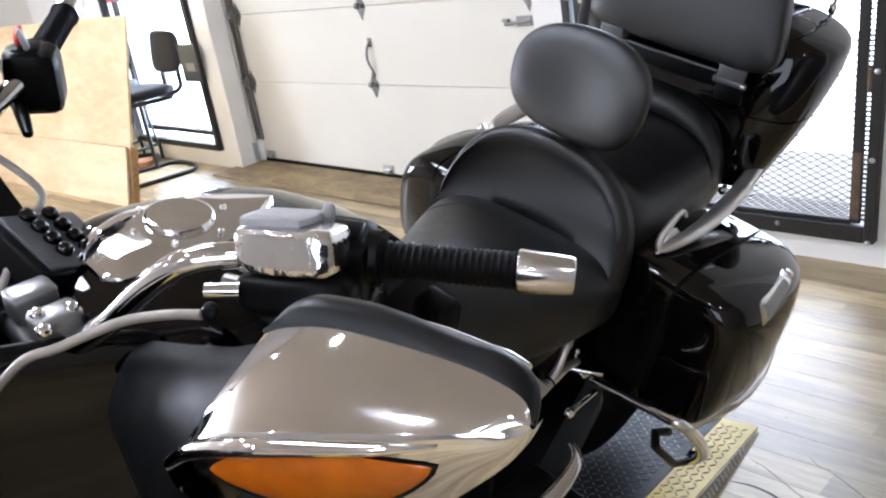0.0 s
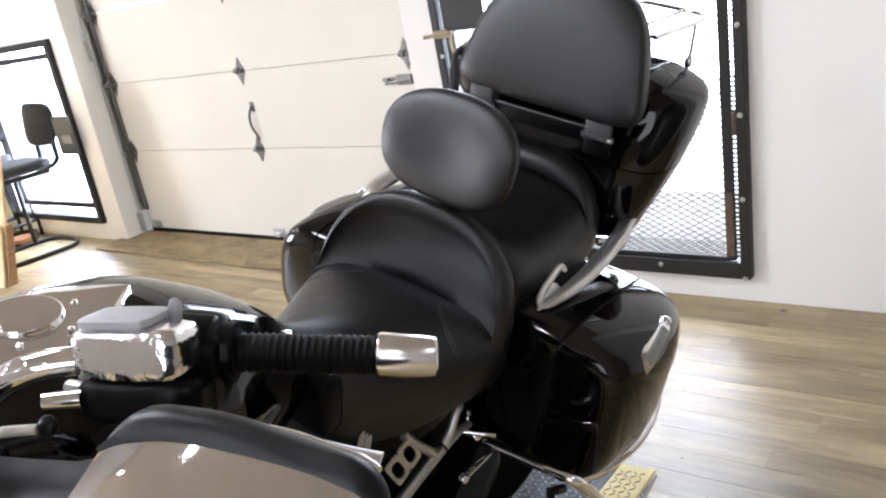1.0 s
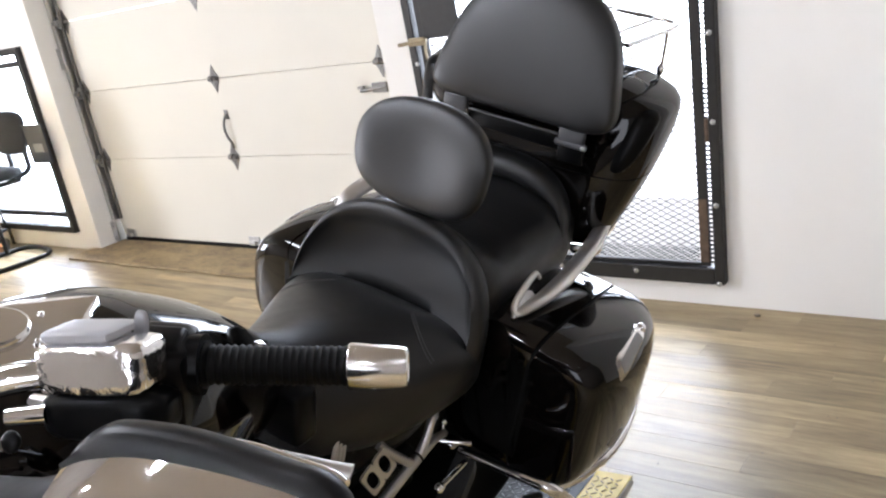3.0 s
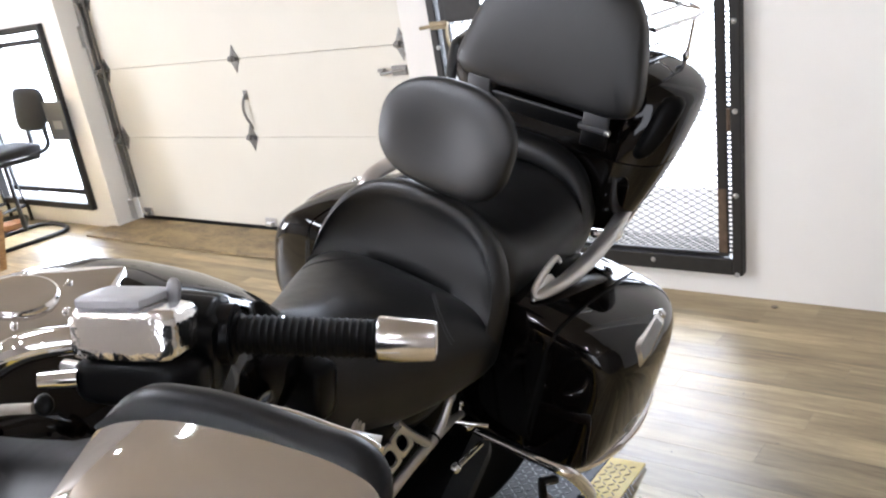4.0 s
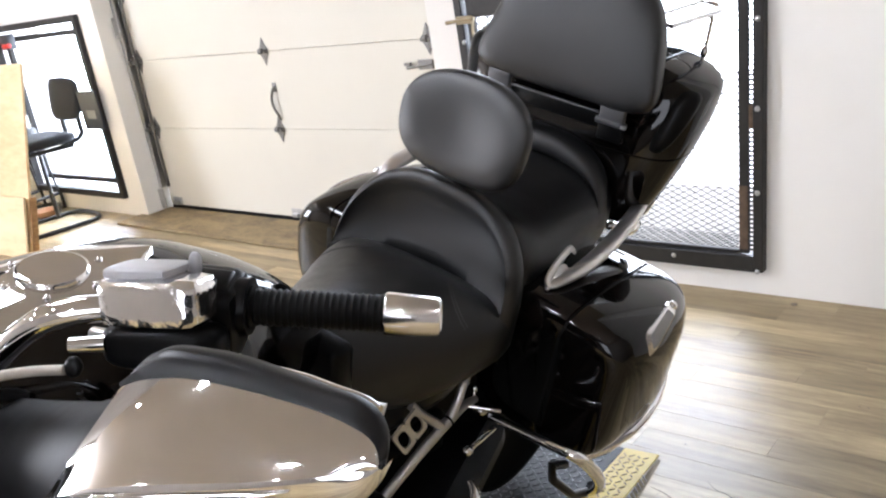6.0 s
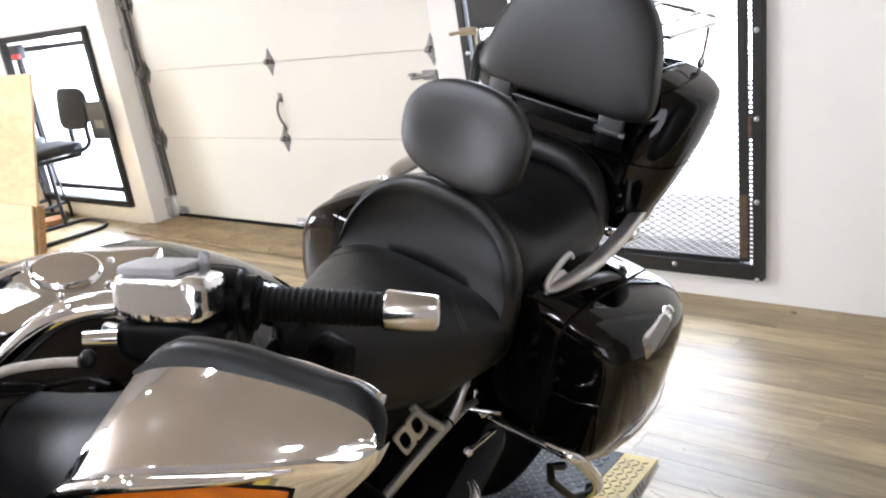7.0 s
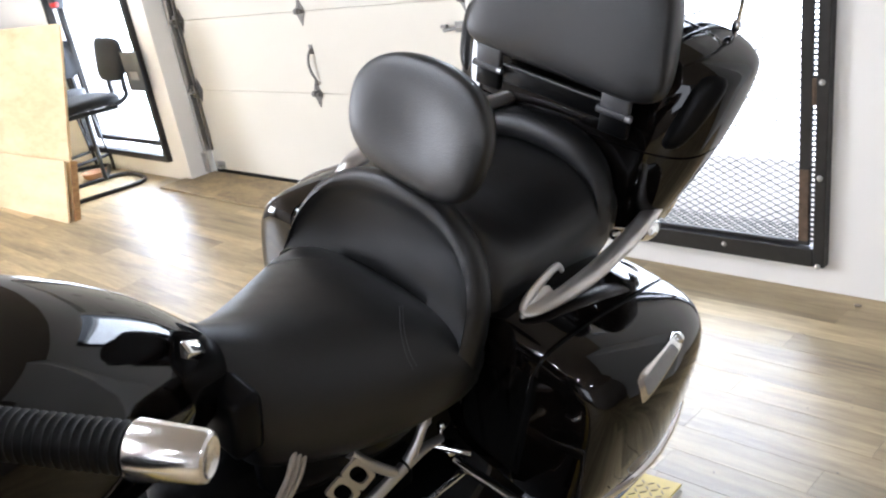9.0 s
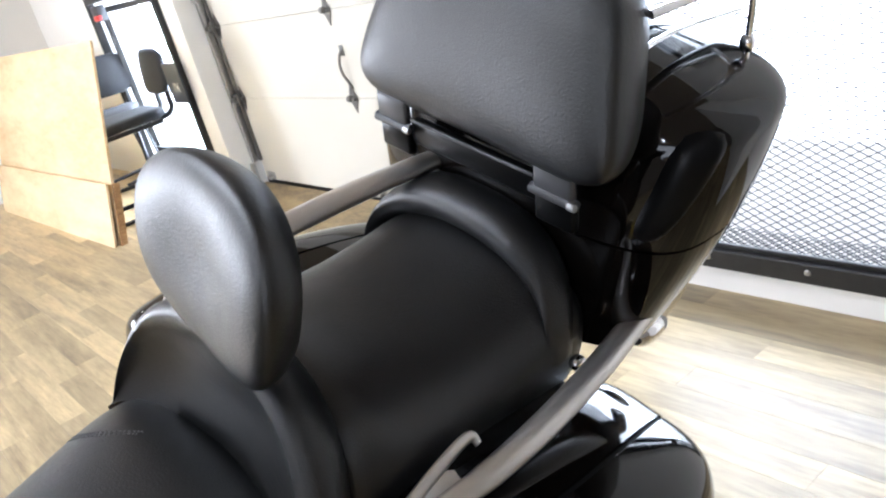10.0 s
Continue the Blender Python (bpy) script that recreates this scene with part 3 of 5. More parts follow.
ch = chair()
ch.matrix_world = pose(-5.15, 2.66, 0, 0, 0, -6)
copy_thing(ch, pose(-5.70, 2.70, 0, 0, 0, 62))
stool = thing("stool", "black tube stool frame under the window, mostly hidden", "stool", m=pose(-5.60, 2.94, 0))
for x in (-0.30, 0.0):
    part("foot_rail", tube([(x, 0.0, 0.004), (x, 0.0, 0.10), (x, -0.006, 0.115), (x, -0.03, 0.118), (x, -0.30, 0.105)], 0.012, 10, 5), "blacktube", stool)
    part("upright", tube([(x, -0.01, 0.12), (x, -0.03, 0.33), (x, -0.05, 0.53)], 0.008, 10, 3), "blacktube", stool)
part("seat", squircle((0.19, 0.17, 0.025), 4, 4, 6, None, pose(-0.15, -0.20, 0.55)), "fabric", stool)
bowl = thing("bowl", "small terracotta dish on the floor under the chair", "bowl", m=pose(-5.52, 2.76, 0))
part("dish", loft([ring for ring in [[Vector((r * math.cos(k * math.pi / 12), r * math.sin(k * math.pi / 12), z)) for k in range(24)] for r, z in ((0.05, 0.0), (0.075, 0.02), (0.085, 0.045), (0.088, 0.05), (0.08, 0.048), (0.06, 0.02), (0.03, 0.012))]]), "terracotta", bowl)


# ---- lift platform ----
def tread(bm, x0, x1, y0, y1, zf, pitch=0.0195):
    """Raised bars of tread plate, turned alternately, on a sloping top zf(y)."""
    nx, ny = int((x1 - x0) / pitch), int((y1 - y0) / pitch)
    verts, faces = [], []
    for i in range(nx):
        for j in range(ny):
            x, y = x0 + (i + 0.5) * pitch, y0 + (j + 0.5) * pitch
            a = math.radians(45 if (i + j) % 2 else -45)
            l, w, h = 0.0094, 0.0016, 0.0018
            dx, dy = Vector((math.cos(a), math.sin(a))), Vector((-math.sin(a), math.cos(a)))
            base = len(verts)
            ring = ((1, 0), (0.5, 1), (-0.5, 1), (-1, 0), (-0.5, -1), (0.5, -1))
            for s, zz in ((1.0, 0.0), (0.8, h)):
                for u, v_ in ring:
                    px, py = x + dx.x * u * l * s + dy.x * v_ * w * s, y + dx.y * u * l * s + dy.y * v_ * w * s
                    verts.append((px, py, zf(py) + zz))
            for k in range(6):
                faces.append((base + k, base + (k + 1) % 6, base + 6 + (k + 1) % 6, base + 6 + k))
            faces.append(tuple(base + 6 + k for k in range(6)))
    return verts, faces


PLAT = (-0.75, 0.0)


def platform():
    p = thing("motorcycle_lift", "low tread plate lift table, black with yellow edges", "lift table", m=pose(-0.309, 1.50, 0, 0, 0, 5.5))
    x0, x1 = PLAT
    yend, ytop, zt, y0 = 0.375, -0.35, 0.062, -2.6

    def zf(y):
        return zt if y < ytop else max(0.004, 0.004 + (zt - 0.004) * (yend - y) / (yend - ytop))

    def slab(xa, xb, name, mat, label):
        ys = [y0, ytop, yend]
        bm = loft([[Vector((xa, y, 0.001)), Vector((xb, y, 0.001)), Vector((xb, y, zf(y))), Vector((xa, y, zf(y)))] for y in ys])
        s = part(name, bm, mat, p, label, smooth=False)
        v, f = tread(None, xa + 0.005, xb - 0.005, -1.15, yend - 0.01, zf)
        me = bpy.data.meshes.new("tread_pattern")
        me.from_pydata(v, [], f)
        me.materials.append(M["barpaint" if mat == "plateblack" else "baryellow"])
        t = new("tread_pattern", me)
        t.parent = s
        t["kind"] = "stuff"
        return s
    slab(x0 + 0.098, x1 - 0.098, "deck", "plateblack", "black painted tread plate deck")
    slab(x0, x0 + 0.096, "edge_strip", "plateyellow", "yellow painted tread plate edge")
    slab(x1 - 0.096, x1, "edge_strip", "plateyellow", "yellow painted tread plate edge")
    # turned-down sides
    for x in (x0, x1):
        s = 1 if x == x1 else -1
        ys = [y0, ytop, yend - 0.02]
        bm = loft([[Vector((x + s * 0.0015, y, 0.001)), Vector((x + s * (0.008 + 0.75 * zf(y)), y, 0.001)), Vector((x + s * 0.005, y, zf(y) - 0.002)), Vector((x + s * 0.0015, y, zf(y) - 0.002))] for y in ys])
        flange = part("side_flange", bm, "plateside", p, "worn bare side flange", smooth=False)
        # bars pressed into the flange, standing on its slope
        bars = []
        y = -1.15
        while y < yend - 0.12:
            rise = zf(y) - 0.006
            for k in range(max(1, int(rise / 0.02))):
                h = 0.006 + rise * (k + 0.5) / max(1, int(rise / 0.02))
                out = 0.008 + 0.75 * zf(y) - (0.003 + 0.75 * zf(y)) * h / zf(y)
                bars.append(box((0.0024, 0.004, 0.017), m=pose(x + s * out, y + 0.009 * (k % 2), h, 18 if k % 2 else -18, -s * 37, 0)))
            y += 0.0195
        tagged(part("tread_pattern", join(*bars), "galv", flange, smooth=False), kind="stuff")
    return p


platform()


# ---- motorcycle: x to its left, y to its rear, z up in its own leaning frame ----
bike = thing("motorcycle", "black touring motorcycle leaning on its side stand on the lift", "motorcycle", m=pose(-0.635, 0, 0, 0, 17.3, 1.0))


def wheel(y, r, w):
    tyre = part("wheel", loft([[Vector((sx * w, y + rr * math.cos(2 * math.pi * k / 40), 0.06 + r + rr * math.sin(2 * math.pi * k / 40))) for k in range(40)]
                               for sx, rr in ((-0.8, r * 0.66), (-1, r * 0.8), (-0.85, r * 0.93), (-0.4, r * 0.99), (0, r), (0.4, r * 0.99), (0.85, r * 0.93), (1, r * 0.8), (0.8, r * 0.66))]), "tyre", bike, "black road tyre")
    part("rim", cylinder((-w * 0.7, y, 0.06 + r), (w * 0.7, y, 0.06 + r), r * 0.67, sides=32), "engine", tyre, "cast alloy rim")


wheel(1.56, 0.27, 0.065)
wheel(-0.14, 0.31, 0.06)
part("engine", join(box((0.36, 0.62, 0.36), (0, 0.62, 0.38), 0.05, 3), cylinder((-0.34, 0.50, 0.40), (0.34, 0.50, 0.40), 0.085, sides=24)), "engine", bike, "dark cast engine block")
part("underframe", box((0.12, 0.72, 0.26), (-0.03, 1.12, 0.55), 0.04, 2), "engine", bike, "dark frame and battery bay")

# fuel tank
TANK = [(y, a * 1.02, cz - 0.010 + 0.019 * (y - 0.5), b * 0.937) for y, a, cz, b in [
    (0.30, 0.05, 0.99, 0.06), (0.315, 0.115, 0.985, 0.125), (0.345, 0.155, 0.98, 0.144), (0.385, 0.182, 0.978, 0.162), (0.43, 0.195, 0.975, 0.171), (0.52, 0.185, 0.97, 0.169),
    (0.62, 0.165, 0.955, 0.162), (0.70, 0.135, 0.93, 0.145), (0.78, 0.10, 0.905, 0.11), (0.84, 0.065, 0.88, 0.07), (0.875, 0.03, 0.865, 0.04)]]
TANK_X = -0.013
tank = part("fuel_tank", loft([ring_y(y, TANK_X, cz, a, b, 2.3, 36) for y, a, cz, b in smooth_rows(TANK, 4)]), "gloss", bike, "gloss black fuel tank")


def tank_skin(x, y):
    ys = [r[0] for r in TANK]
    a, cz, b = (float(np.interp(y, ys, [r[i] for r in TANK])) for i in (1, 2, 3))
    return cz + b * max(0.0, 1 - (abs(x - TANK_X) / a) ** 2.3) ** (1 / 2.3)


# chrome console with its filler cap
def console():
    rings = []
    for y, w in smooth_rows([(0.352, 0.026), (0.370, 0.050), (0.415, 0.068), (0.465, 0.070), (0.515, 0.060), (0.56, 0.040), (0.592, 0.016), (0.602, 0.004)], 4):
        cx = -0.020
        rings.append([Vector((cx + w * u, y, tank_skin(cx + w * u, y) + 0.003 + 0.005 * (1 - u ** 4))) for u in np.linspace(-1, 1, 15)])
    bm = loft(rings, closed=False, caps=False)
    ex = bmesh.ops.extrude_face_region(bm, geom=bm.faces[:])
    bmesh.ops.translate(bm, vec=(0, 0, -0.015), verts=[g for g in ex["geom"] if isinstance(g, bmesh.types.BMVert)])
    return bm


cons = part("console", console(), "chrome", bike, "chrome tank console")
CAP = (-0.018, 0.468)
capm = pose(CAP[0], CAP[1], tank_skin(*CAP) + 0.010, -3, 0, 0)
part("filler_cap", loft([[capm @ Vector((r * math.cos(k * math.pi / 18), r * math.sin(k * math.pi / 18), z)) for k in range(36)] for r, z in ((0.041, -0.004), (0.041, 0.003), (0.039, 0.005), (0.036, 0.0055), (0.02, 0.006), (0.003, 0.0062))]), "chrome", cons, "round chrome filler cap")
for k in range(6):
    a = k * math.pi / 3 + 0.4
    part("cap_screw", squircle((0.004, 0.004, 0.003), 2, 2, 2, None, pose(CAP[0] + 0.056 * math.cos(a), CAP[1] + 0.056 * math.sin(a), tank_skin(CAP[0] + 0.056 * math.cos(a), CAP[1] + 0.056 * math.sin(a)) + 0.009)), "chrome", cons)

# saddle: rider's seat
SEAT = [  # y, half width, height of the widest line, rise above it, fall below it, roundness
    (0.838, 0.020, 0.850, 0.085, 0.03, 1.7), (0.852, 0.070, 0.810, 0.122, 0.05, 1.55), (0.872, 0.112, 0.785, 0.132, 0.085, 1.5), (0.93, 0.133, 0.775, 0.118, 0.112, 1.7), (1.00, 0.158, 0.772, 0.108, 0.122, 1.95),
    (1.06, 0.184, 0.772, 0.100, 0.116, 2.1), (1.12, 0.204, 0.775, 0.090, 0.106, 2.3), (1.16, 0.212, 0.777, 0.080, 0.098, 2.4), (1.19, 0.211, 0.776, 0.068, 0.095, 2.5), (1.21, 0.203, 0.775, 0.056, 0.09, 2.5), (1.24, 0.19, 0.77, 0.035, 0.085, 2.5)]
SEAT_X = -0.022


def seat_ring(y, a, cz, up, down, n, count=48):
    pts = []
    for k in range(count):
        t = 2 * math.pi * k / count
        c, sn = math.cos(t), math.sin(t)
        e = n if sn >= 0 else 3.0
        pts.append(Vector((SEAT_X + a * math.copysign(abs(c) ** (2 / e), c), y, cz + (up if sn >= 0 else down) * math.copysign(abs(sn) ** (2 / e), sn))))
    return pts


saddle = part("rider_seat", loft([seat_ring(*r) for r in smooth_rows(SEAT, 5)]), "leather", bike, "black stitched vinyl rider's seat")


def seat_top(x, y):
    ys = [r[0] for r in SEAT]
    a, cz, up, n = (float(np.interp(y, ys, [r[i] for r in SEAT])) for i in (1, 2, 3, 5))
    return cz + up * max(0.0, 1 - (abs(x - SEAT_X) / a) ** n) ** (1 / n)


for s in (-1, 1):
    for o in (0, 0.007):
        line = [(SEAT_X + s * x, y - o, seat_top(SEAT_X + s * x, y - o) + 0.0006) for x, y in ((0.088, 1.156), (0.105, 1.140), (0.125, 1.122), (0.145, 1.108), (0.162, 1.100), (0.178, 1.098))]
        for k in range(22):
            p, q = catmull(line, 9)[2 * k], catmull(line, 9)[2 * k + 1]
            part("stitch", tube([p, q], 0.0011, 5, smooth=False), "thread", saddle)


# lumbar bolster behind the rider's seat, drawn between its crease, its ridge and its rear seam
def arch(w, n, z0, h, ye, ym, m, cx, count=41):
    """A line over the seat from side to side: half width, roundness, foot height, rise, y at the feet and at the middle."""
    pts = []
    for k in range(count):
        a = math.pi * k / (count - 1)
        c, sn = math.cos(a), max(1e-4, math.sin(a))
        pts.append(Vector((cx + w * math.copysign(abs(c) ** (2 / n), c), ye + (ym - ye) * sn ** m, z0 + h * sn ** (2 / n))))
    return pts


def blend(p, q, w, push=(0, 0, 0)):
    return [a.lerp(b, w) + Vector(push) * math.sin(math.pi * k / (len(p) - 1)) ** 0.5 for k, (a, b) in enumerate(zip(p, q))]


def out_from(line, centre, d):
    return [p + (p - Vector((centre[0], p.y, centre[1]))).normalized() * d for p in line]


def bolster():
    crease = arch(0.211, 1.9, 0.800, 0.034, 1.157, 1.217, 1.4, -0.030)
    ridge = arch(0.204, 2.6, 0.790, 0.196, 1.160, 1.236, 0.85, -0.031)
    seam = arch(0.200, 2.4, 0.782, 0.180, 1.228, 1.300, 1.05, -0.029)
    mid = (-0.03, 0.80)
    rows = [[p + Vector((0, 0.02, -0.05)) for p in crease], crease]
    rows += [blend(crease, ridge, w, (0, 0.016 * math.sin(math.pi * w), 0)) for w in (0.12, 0.3, 0.5, 0.7, 0.84)]
    rows += [[p + Vector((0, -0.001, 0)) for p in out_from(blend(crease, ridge, 0.93), mid, 0.001)]]
    rows += [out_from(ridge, mid, 0.0)]
    rows += [out_from(blend(ridge, seam, 0.10), mid, 0.008), out_from(blend(ridge, seam, 0.26), mid, 0.015), out_from(blend(ridge, seam, 0.45), mid, 0.018), out_from(blend(ridge, seam, 0.65), mid, 0.016), out_from(blend(ridge, seam, 0.84), mid, 0.009)]
    rows += [seam, [p + Vector((0, 0.004, 0)) for p in out_from(seam, mid, -0.015)], [p + Vector((0, 0.01, 0)) for p in out_from(seam, mid, -0.05)]]
    full = []
    for row in rows:
        ends = [[p + Vector((-math.copysign(0.006, p.x + 0.03) * k, 0.006 * k, -0.026 * k)) for k in (2, 1)] for p in (row[0], row[-1])]
        full.append(ends[0] + row + ends[1][::-1])
    return loft(full, closed=False, caps=False)


part("lumbar_bolster", bolster(), "leather", bike, "black vinyl lumbar bolster with a rounded rim")


def cushion(a, h, taper, top, low, depth, lead, shrink, bow_x, bow_z, dish, m, count=72):
    """A padded panel facing -y: half width and height, taper upwards, roundness of its top and bottom, depth, depth of the rounded front edge as a share, size of its back, bow, dish."""
    steps = [(r, depth * lead * (1 - (1 - r ** 2.5) ** 0.4) + dish * max(0.0, 1 - (r / 0.80) ** 2) ** 2) for r in (0.02, 0.1, 0.2, 0.3, 0.4, 0.5, 0.6, 0.68, 0.74, 0.79, 0.84, 0.88, 0.915, 0.945, 0.968, 0.985, 0.996, 1.0)]
    steps += [(1 - (1 - shrink) * u * u, depth * (lead + (1 - lead) * u)) for u in (0.15, 0.3, 0.45, 0.6, 0.75, 0.88)]
    steps += [((1 - (1 - shrink)) * 0.97, depth * 0.985), (shrink * 0.88, depth), (shrink * 0.4, depth * 1.005)]
    rings = []
    for r, y in steps:
        ring = []
        for k in range(count):
            t = 2 * math.pi * k / count
            c, sn = math.cos(t), math.sin(t)
            n = 2 + ((top if sn > 0 else low) - 2) * min(1.0, r ** 3)
            x, z = a * r * math.copysign(abs(c) ** (2 / n), c), h * r * math.copysign(abs(sn) ** (2 / n), sn)
            x *= 1 - taper * z / h
            ring.append(m @ Vector((x, y - bow_x * x * x + bow_z * z * z, z)))
        rings.append(ring)
    return loft(rings)


# rider's backrest on its hidden post
part("rider_backrest", cushion(0.1464, 0.0981, -0.032, 2.25, 2.9, 0.0645, 0.43, 0.835, 0.8, 0.2, 0.006, pose(0.0067, 1.2184, 1.1149, -14.2, -0.6, -4.6)), "leather", bike, "black padded rider's backrest")
part("backrest_post", box((0.05, 0.02, 0.20), (-0.01, 1.285, 0.97), 0.006), "satin", bike)

# passenger's seat
PSEAT = [(1.255, 0.160, 0.835, 0.075), (1.275, 0.186, 0.835, 0.096), (1.31, 0.190, 0.835, 0.108), (1.37, 0.187, 0.835, 0.092), (1.45, 0.182, 0.837, 0.080), (1.53, 0.177, 0.842, 0.082), (1.59, 0.172, 0.848, 0.090), (1.64, 0.165, 0.85, 0.088), (1.655, 0.14, 0.85, 0.07)]
pseat = part("passenger_seat", loft([[Vector((p.x, p.y, p.z - (0.08 * ((r[2] - p.z) / r[3]) ** 2 if p.z < r[2] else 0))) for p in ring_y(r[0], -0.03, r[2], r[1], r[3], 2.6, 44)] for r in smooth_rows(PSEAT, 4)]), "leather", bike, "black vinyl passenger seat")


def seat_roll():
    foot = arch(0.168, 2.1, 0.858, 0.082, 1.590, 1.606, 1.2, -0.040)
    crest = arch(0.182, 2.55, 0.832, 0.162, 1.600, 1.632, 1.3, -0.039)
    mid = (-0.04, 0.84)
    rows = [[p + Vector((0, 0.03, -0.02)) for p in foot], foot]
    rows += [[p + Vector((0, -0.030 * math.sin(math.pi * min(1, w * 0.9)) ** 0.8, 0)) for p in out_from(blend(foot, crest, w), mid, 0.006 * math.sin(math.pi * w))] for w in (0.08, 0.2, 0.35, 0.5, 0.65, 0.8, 0.92)]
    rows += [crest, [p + Vector((0, 0.014, 0)) for p in out_from(crest, mid, -0.003)], [p + Vector((0, 0.026, 0)) for p in out_from(crest, mid, -0.014)], [p + Vector((0, 0.03, 0)) for p in out_from(crest, mid, -0.05)]]
    return loft(rows, closed=False, caps=False)


part("seat_pillow", seat_roll(), "leather", pseat, "rounded rear roll of the passenger seat")

# top case
CASE_X, CASE_A, CASE_B, CASE_Z0, CASE_Z1 = -0.045, 0.294, 0.140, 0.8234, 1.1728


def case_size(v):
    """The case's girth at the share v of its height."""
    if v < 0.80:
        return 0.7477 + 0.2523 * math.sin(math.pi / 2 * v / 0.80)
    return max(0.02, 1 - ((v - 0.80) / 0.20) ** 2.3) ** (1 / 2.3)


def case_point(v, angle, out=0.0, n=3.7):
    size = case_size(v)
    c, sn = math.cos(angle), math.sin(angle)
    x = (CASE_A * size + out) * math.copysign(abs(c) ** (2 / n), c)
    y = (CASE_B * max(0.03, 1 - 1.283 * (1 - size)) + out) * math.copysign(abs(sn) ** (2 / n), sn)
    x *= 1 - 0.12 * max(0.0, y / CASE_B) ** 1.3
    return Vector((CASE_X + x, 1.7285 + 0.1078 * v + y, CASE_Z0 + (CASE_Z1 - CASE_Z0) * v))


def case_loft(v0, v1, count, out=0.0):
    return loft([[case_point(v0 + (v1 - v0) * i / (count - 1), 2 * math.pi * k / 60, out) for k in range(60)] for i in range(count)])


case = part("top_case", case_loft(0.0, 0.445, 12), "gloss", bike, "gloss black top case")
lid = part("lid", case_loft(0.455, 1.0, 34), "gloss", case, "gloss black lid")
part("lid_seal", case_loft(0.43, 0.47, 3, -0.005), "rubber", case)


def cheek(s):
    rows = []
    for i in range(15):
        v = -1 + 2 * i / 14
        mid, half = math.radians(-36 + 8 * v), math.radians(13 + 4 * v) * (1 - abs(v) ** 5) ** 0.5
        rows.append([])
        for k in range(11):
            u = -1 + 2 * k / 10
            p = case_point(0.68 + 0.20 * v, mid + half * u, -0.003 + 0.010 * (1 - u ** 4) * (1 - v ** 6))
            rows[-1].append(Vector((2 * CASE_X - p.x if s < 0 else p.x, p.y, p.z)))
    return part("cheek_panel", loft(rows, closed=False, caps=False), "satin", lid, "rounded dark cheek panel")


cheek(1)
cheek(-1)


PAD = pose(-0.0182, 1.6198, 1.2306, -17.4, 0, -1.8)
back = part("passenger_backrest", cushion(0.1935, 0.1424, 0.20, 2.6, 6.0, 0.112, 0.36, 0.88, 0.4, 0.1, 0.0, PAD), "leather", bike, "large black padded passenger backrest on the top case")
for s in (-1, 1):
    for x in (0.1405 * s - 0.026,):
        h = part("case_hinge", join(box((0.058, 0.012, 0.036), (x, 1.607, 1.078), 0.004, 2, None), cylinder((x - 0.034, 1.605, 1.057), (x + 0.034, 1.605, 1.057), 0.007, sides=10)), "keygrey", case, "grey plastic hinge")
        part("hinge_leaf", box((0.058, 0.014, 0.036), (x, 1.611, 1.034), 0.004, 2), "satin", h)
        part("hinge_pin", cylinder((x + 0.026, 1.600, 1.057), (x + 0.036, 1.600, 1.057), 0.0045, sides=8), "galv", h)
part("front_bar", box((0.222, 0.016, 0.034), (-0.026, 1.617, 1.052), 0.004), "satin", case, "dark cross bar between the hinges")
part("bar_lip", tube([(-0.134, 1.6075, 1.0705), (-0.026, 1.6065, 1.0705), (0.082, 1.6075, 1.0705)], 0.0022, 6, 3), "keygrey", case, "thin grey edge")
def case_bead_pose(s):
    p = case_point(0.86, math.radians(-62), 0.001)
    return pose(p.x if s > 0 else 2 * CASE_X - p.x, p.y, p.z)


# a small chrome bead on each upper front corner
for s in (-1, 1):
    part("case_screw", squircle((0.004, 0.004, 0.004), 2, 2, 3, None, case_bead_pose(s)), "chrome", case)

# luggage rack on the lid
rack = part("luggage_rack", tube([(-0.16, 1.70, 1.250), (-0.175, 1.78, 1.256), (-0.175, 1.90, 1.252), (-0.14, 1.985, 1.246), (0, 2.0, 1.244), (0.14, 1.985, 1.246), (0.175, 1.90, 1.252), (0.175, 1.78, 1.256), (0.16, 1.70, 1.250)], 0.0055, 10, 6), "chrome", bike, "chrome tube luggage rack")
for x in (-0.1, 0, 0.1):
    part("rack_bar", tube([(x, 1.70, 1.250), (x, 1.85, 1.247), (x, 1.99, 1.244)], 0.0045, 8, 4), "chrome", rack)
part("rack_bar", tube([(-0.165, 1.705, 1.250), (0, 1.69, 1.250), (0.165, 1.705, 1.250)], 0.0045, 8, 5), "chrome", rack)
for x, y in ((-0.172, 1.75), (-0.165, 1.93), (0.178, 1.865)):
    part("rack_foot", join(tube([(x, y, 1.25), (x * 1.0, y + 0.004, 1.205), (x * 0.99, y + 0.006, 1.150)], 0.0045, 8, 4), squircle((0.009, 0.009, 0.012), 2.5, 2.5, 3, None, pose(x * 0.99, y + 0.006, 1.170))), "chrome", rack)
part("lid_trim", join(*[tube([(x0, 1.67, 1.178), (x0, 1.80, 1.191), (x0, 1.94, 1.178)], 0.005, 8, 4, 0.5) for x0 in (-0.12, -0.04, 0.04, 0.12)]), "chrome", case, "bright lid strips")


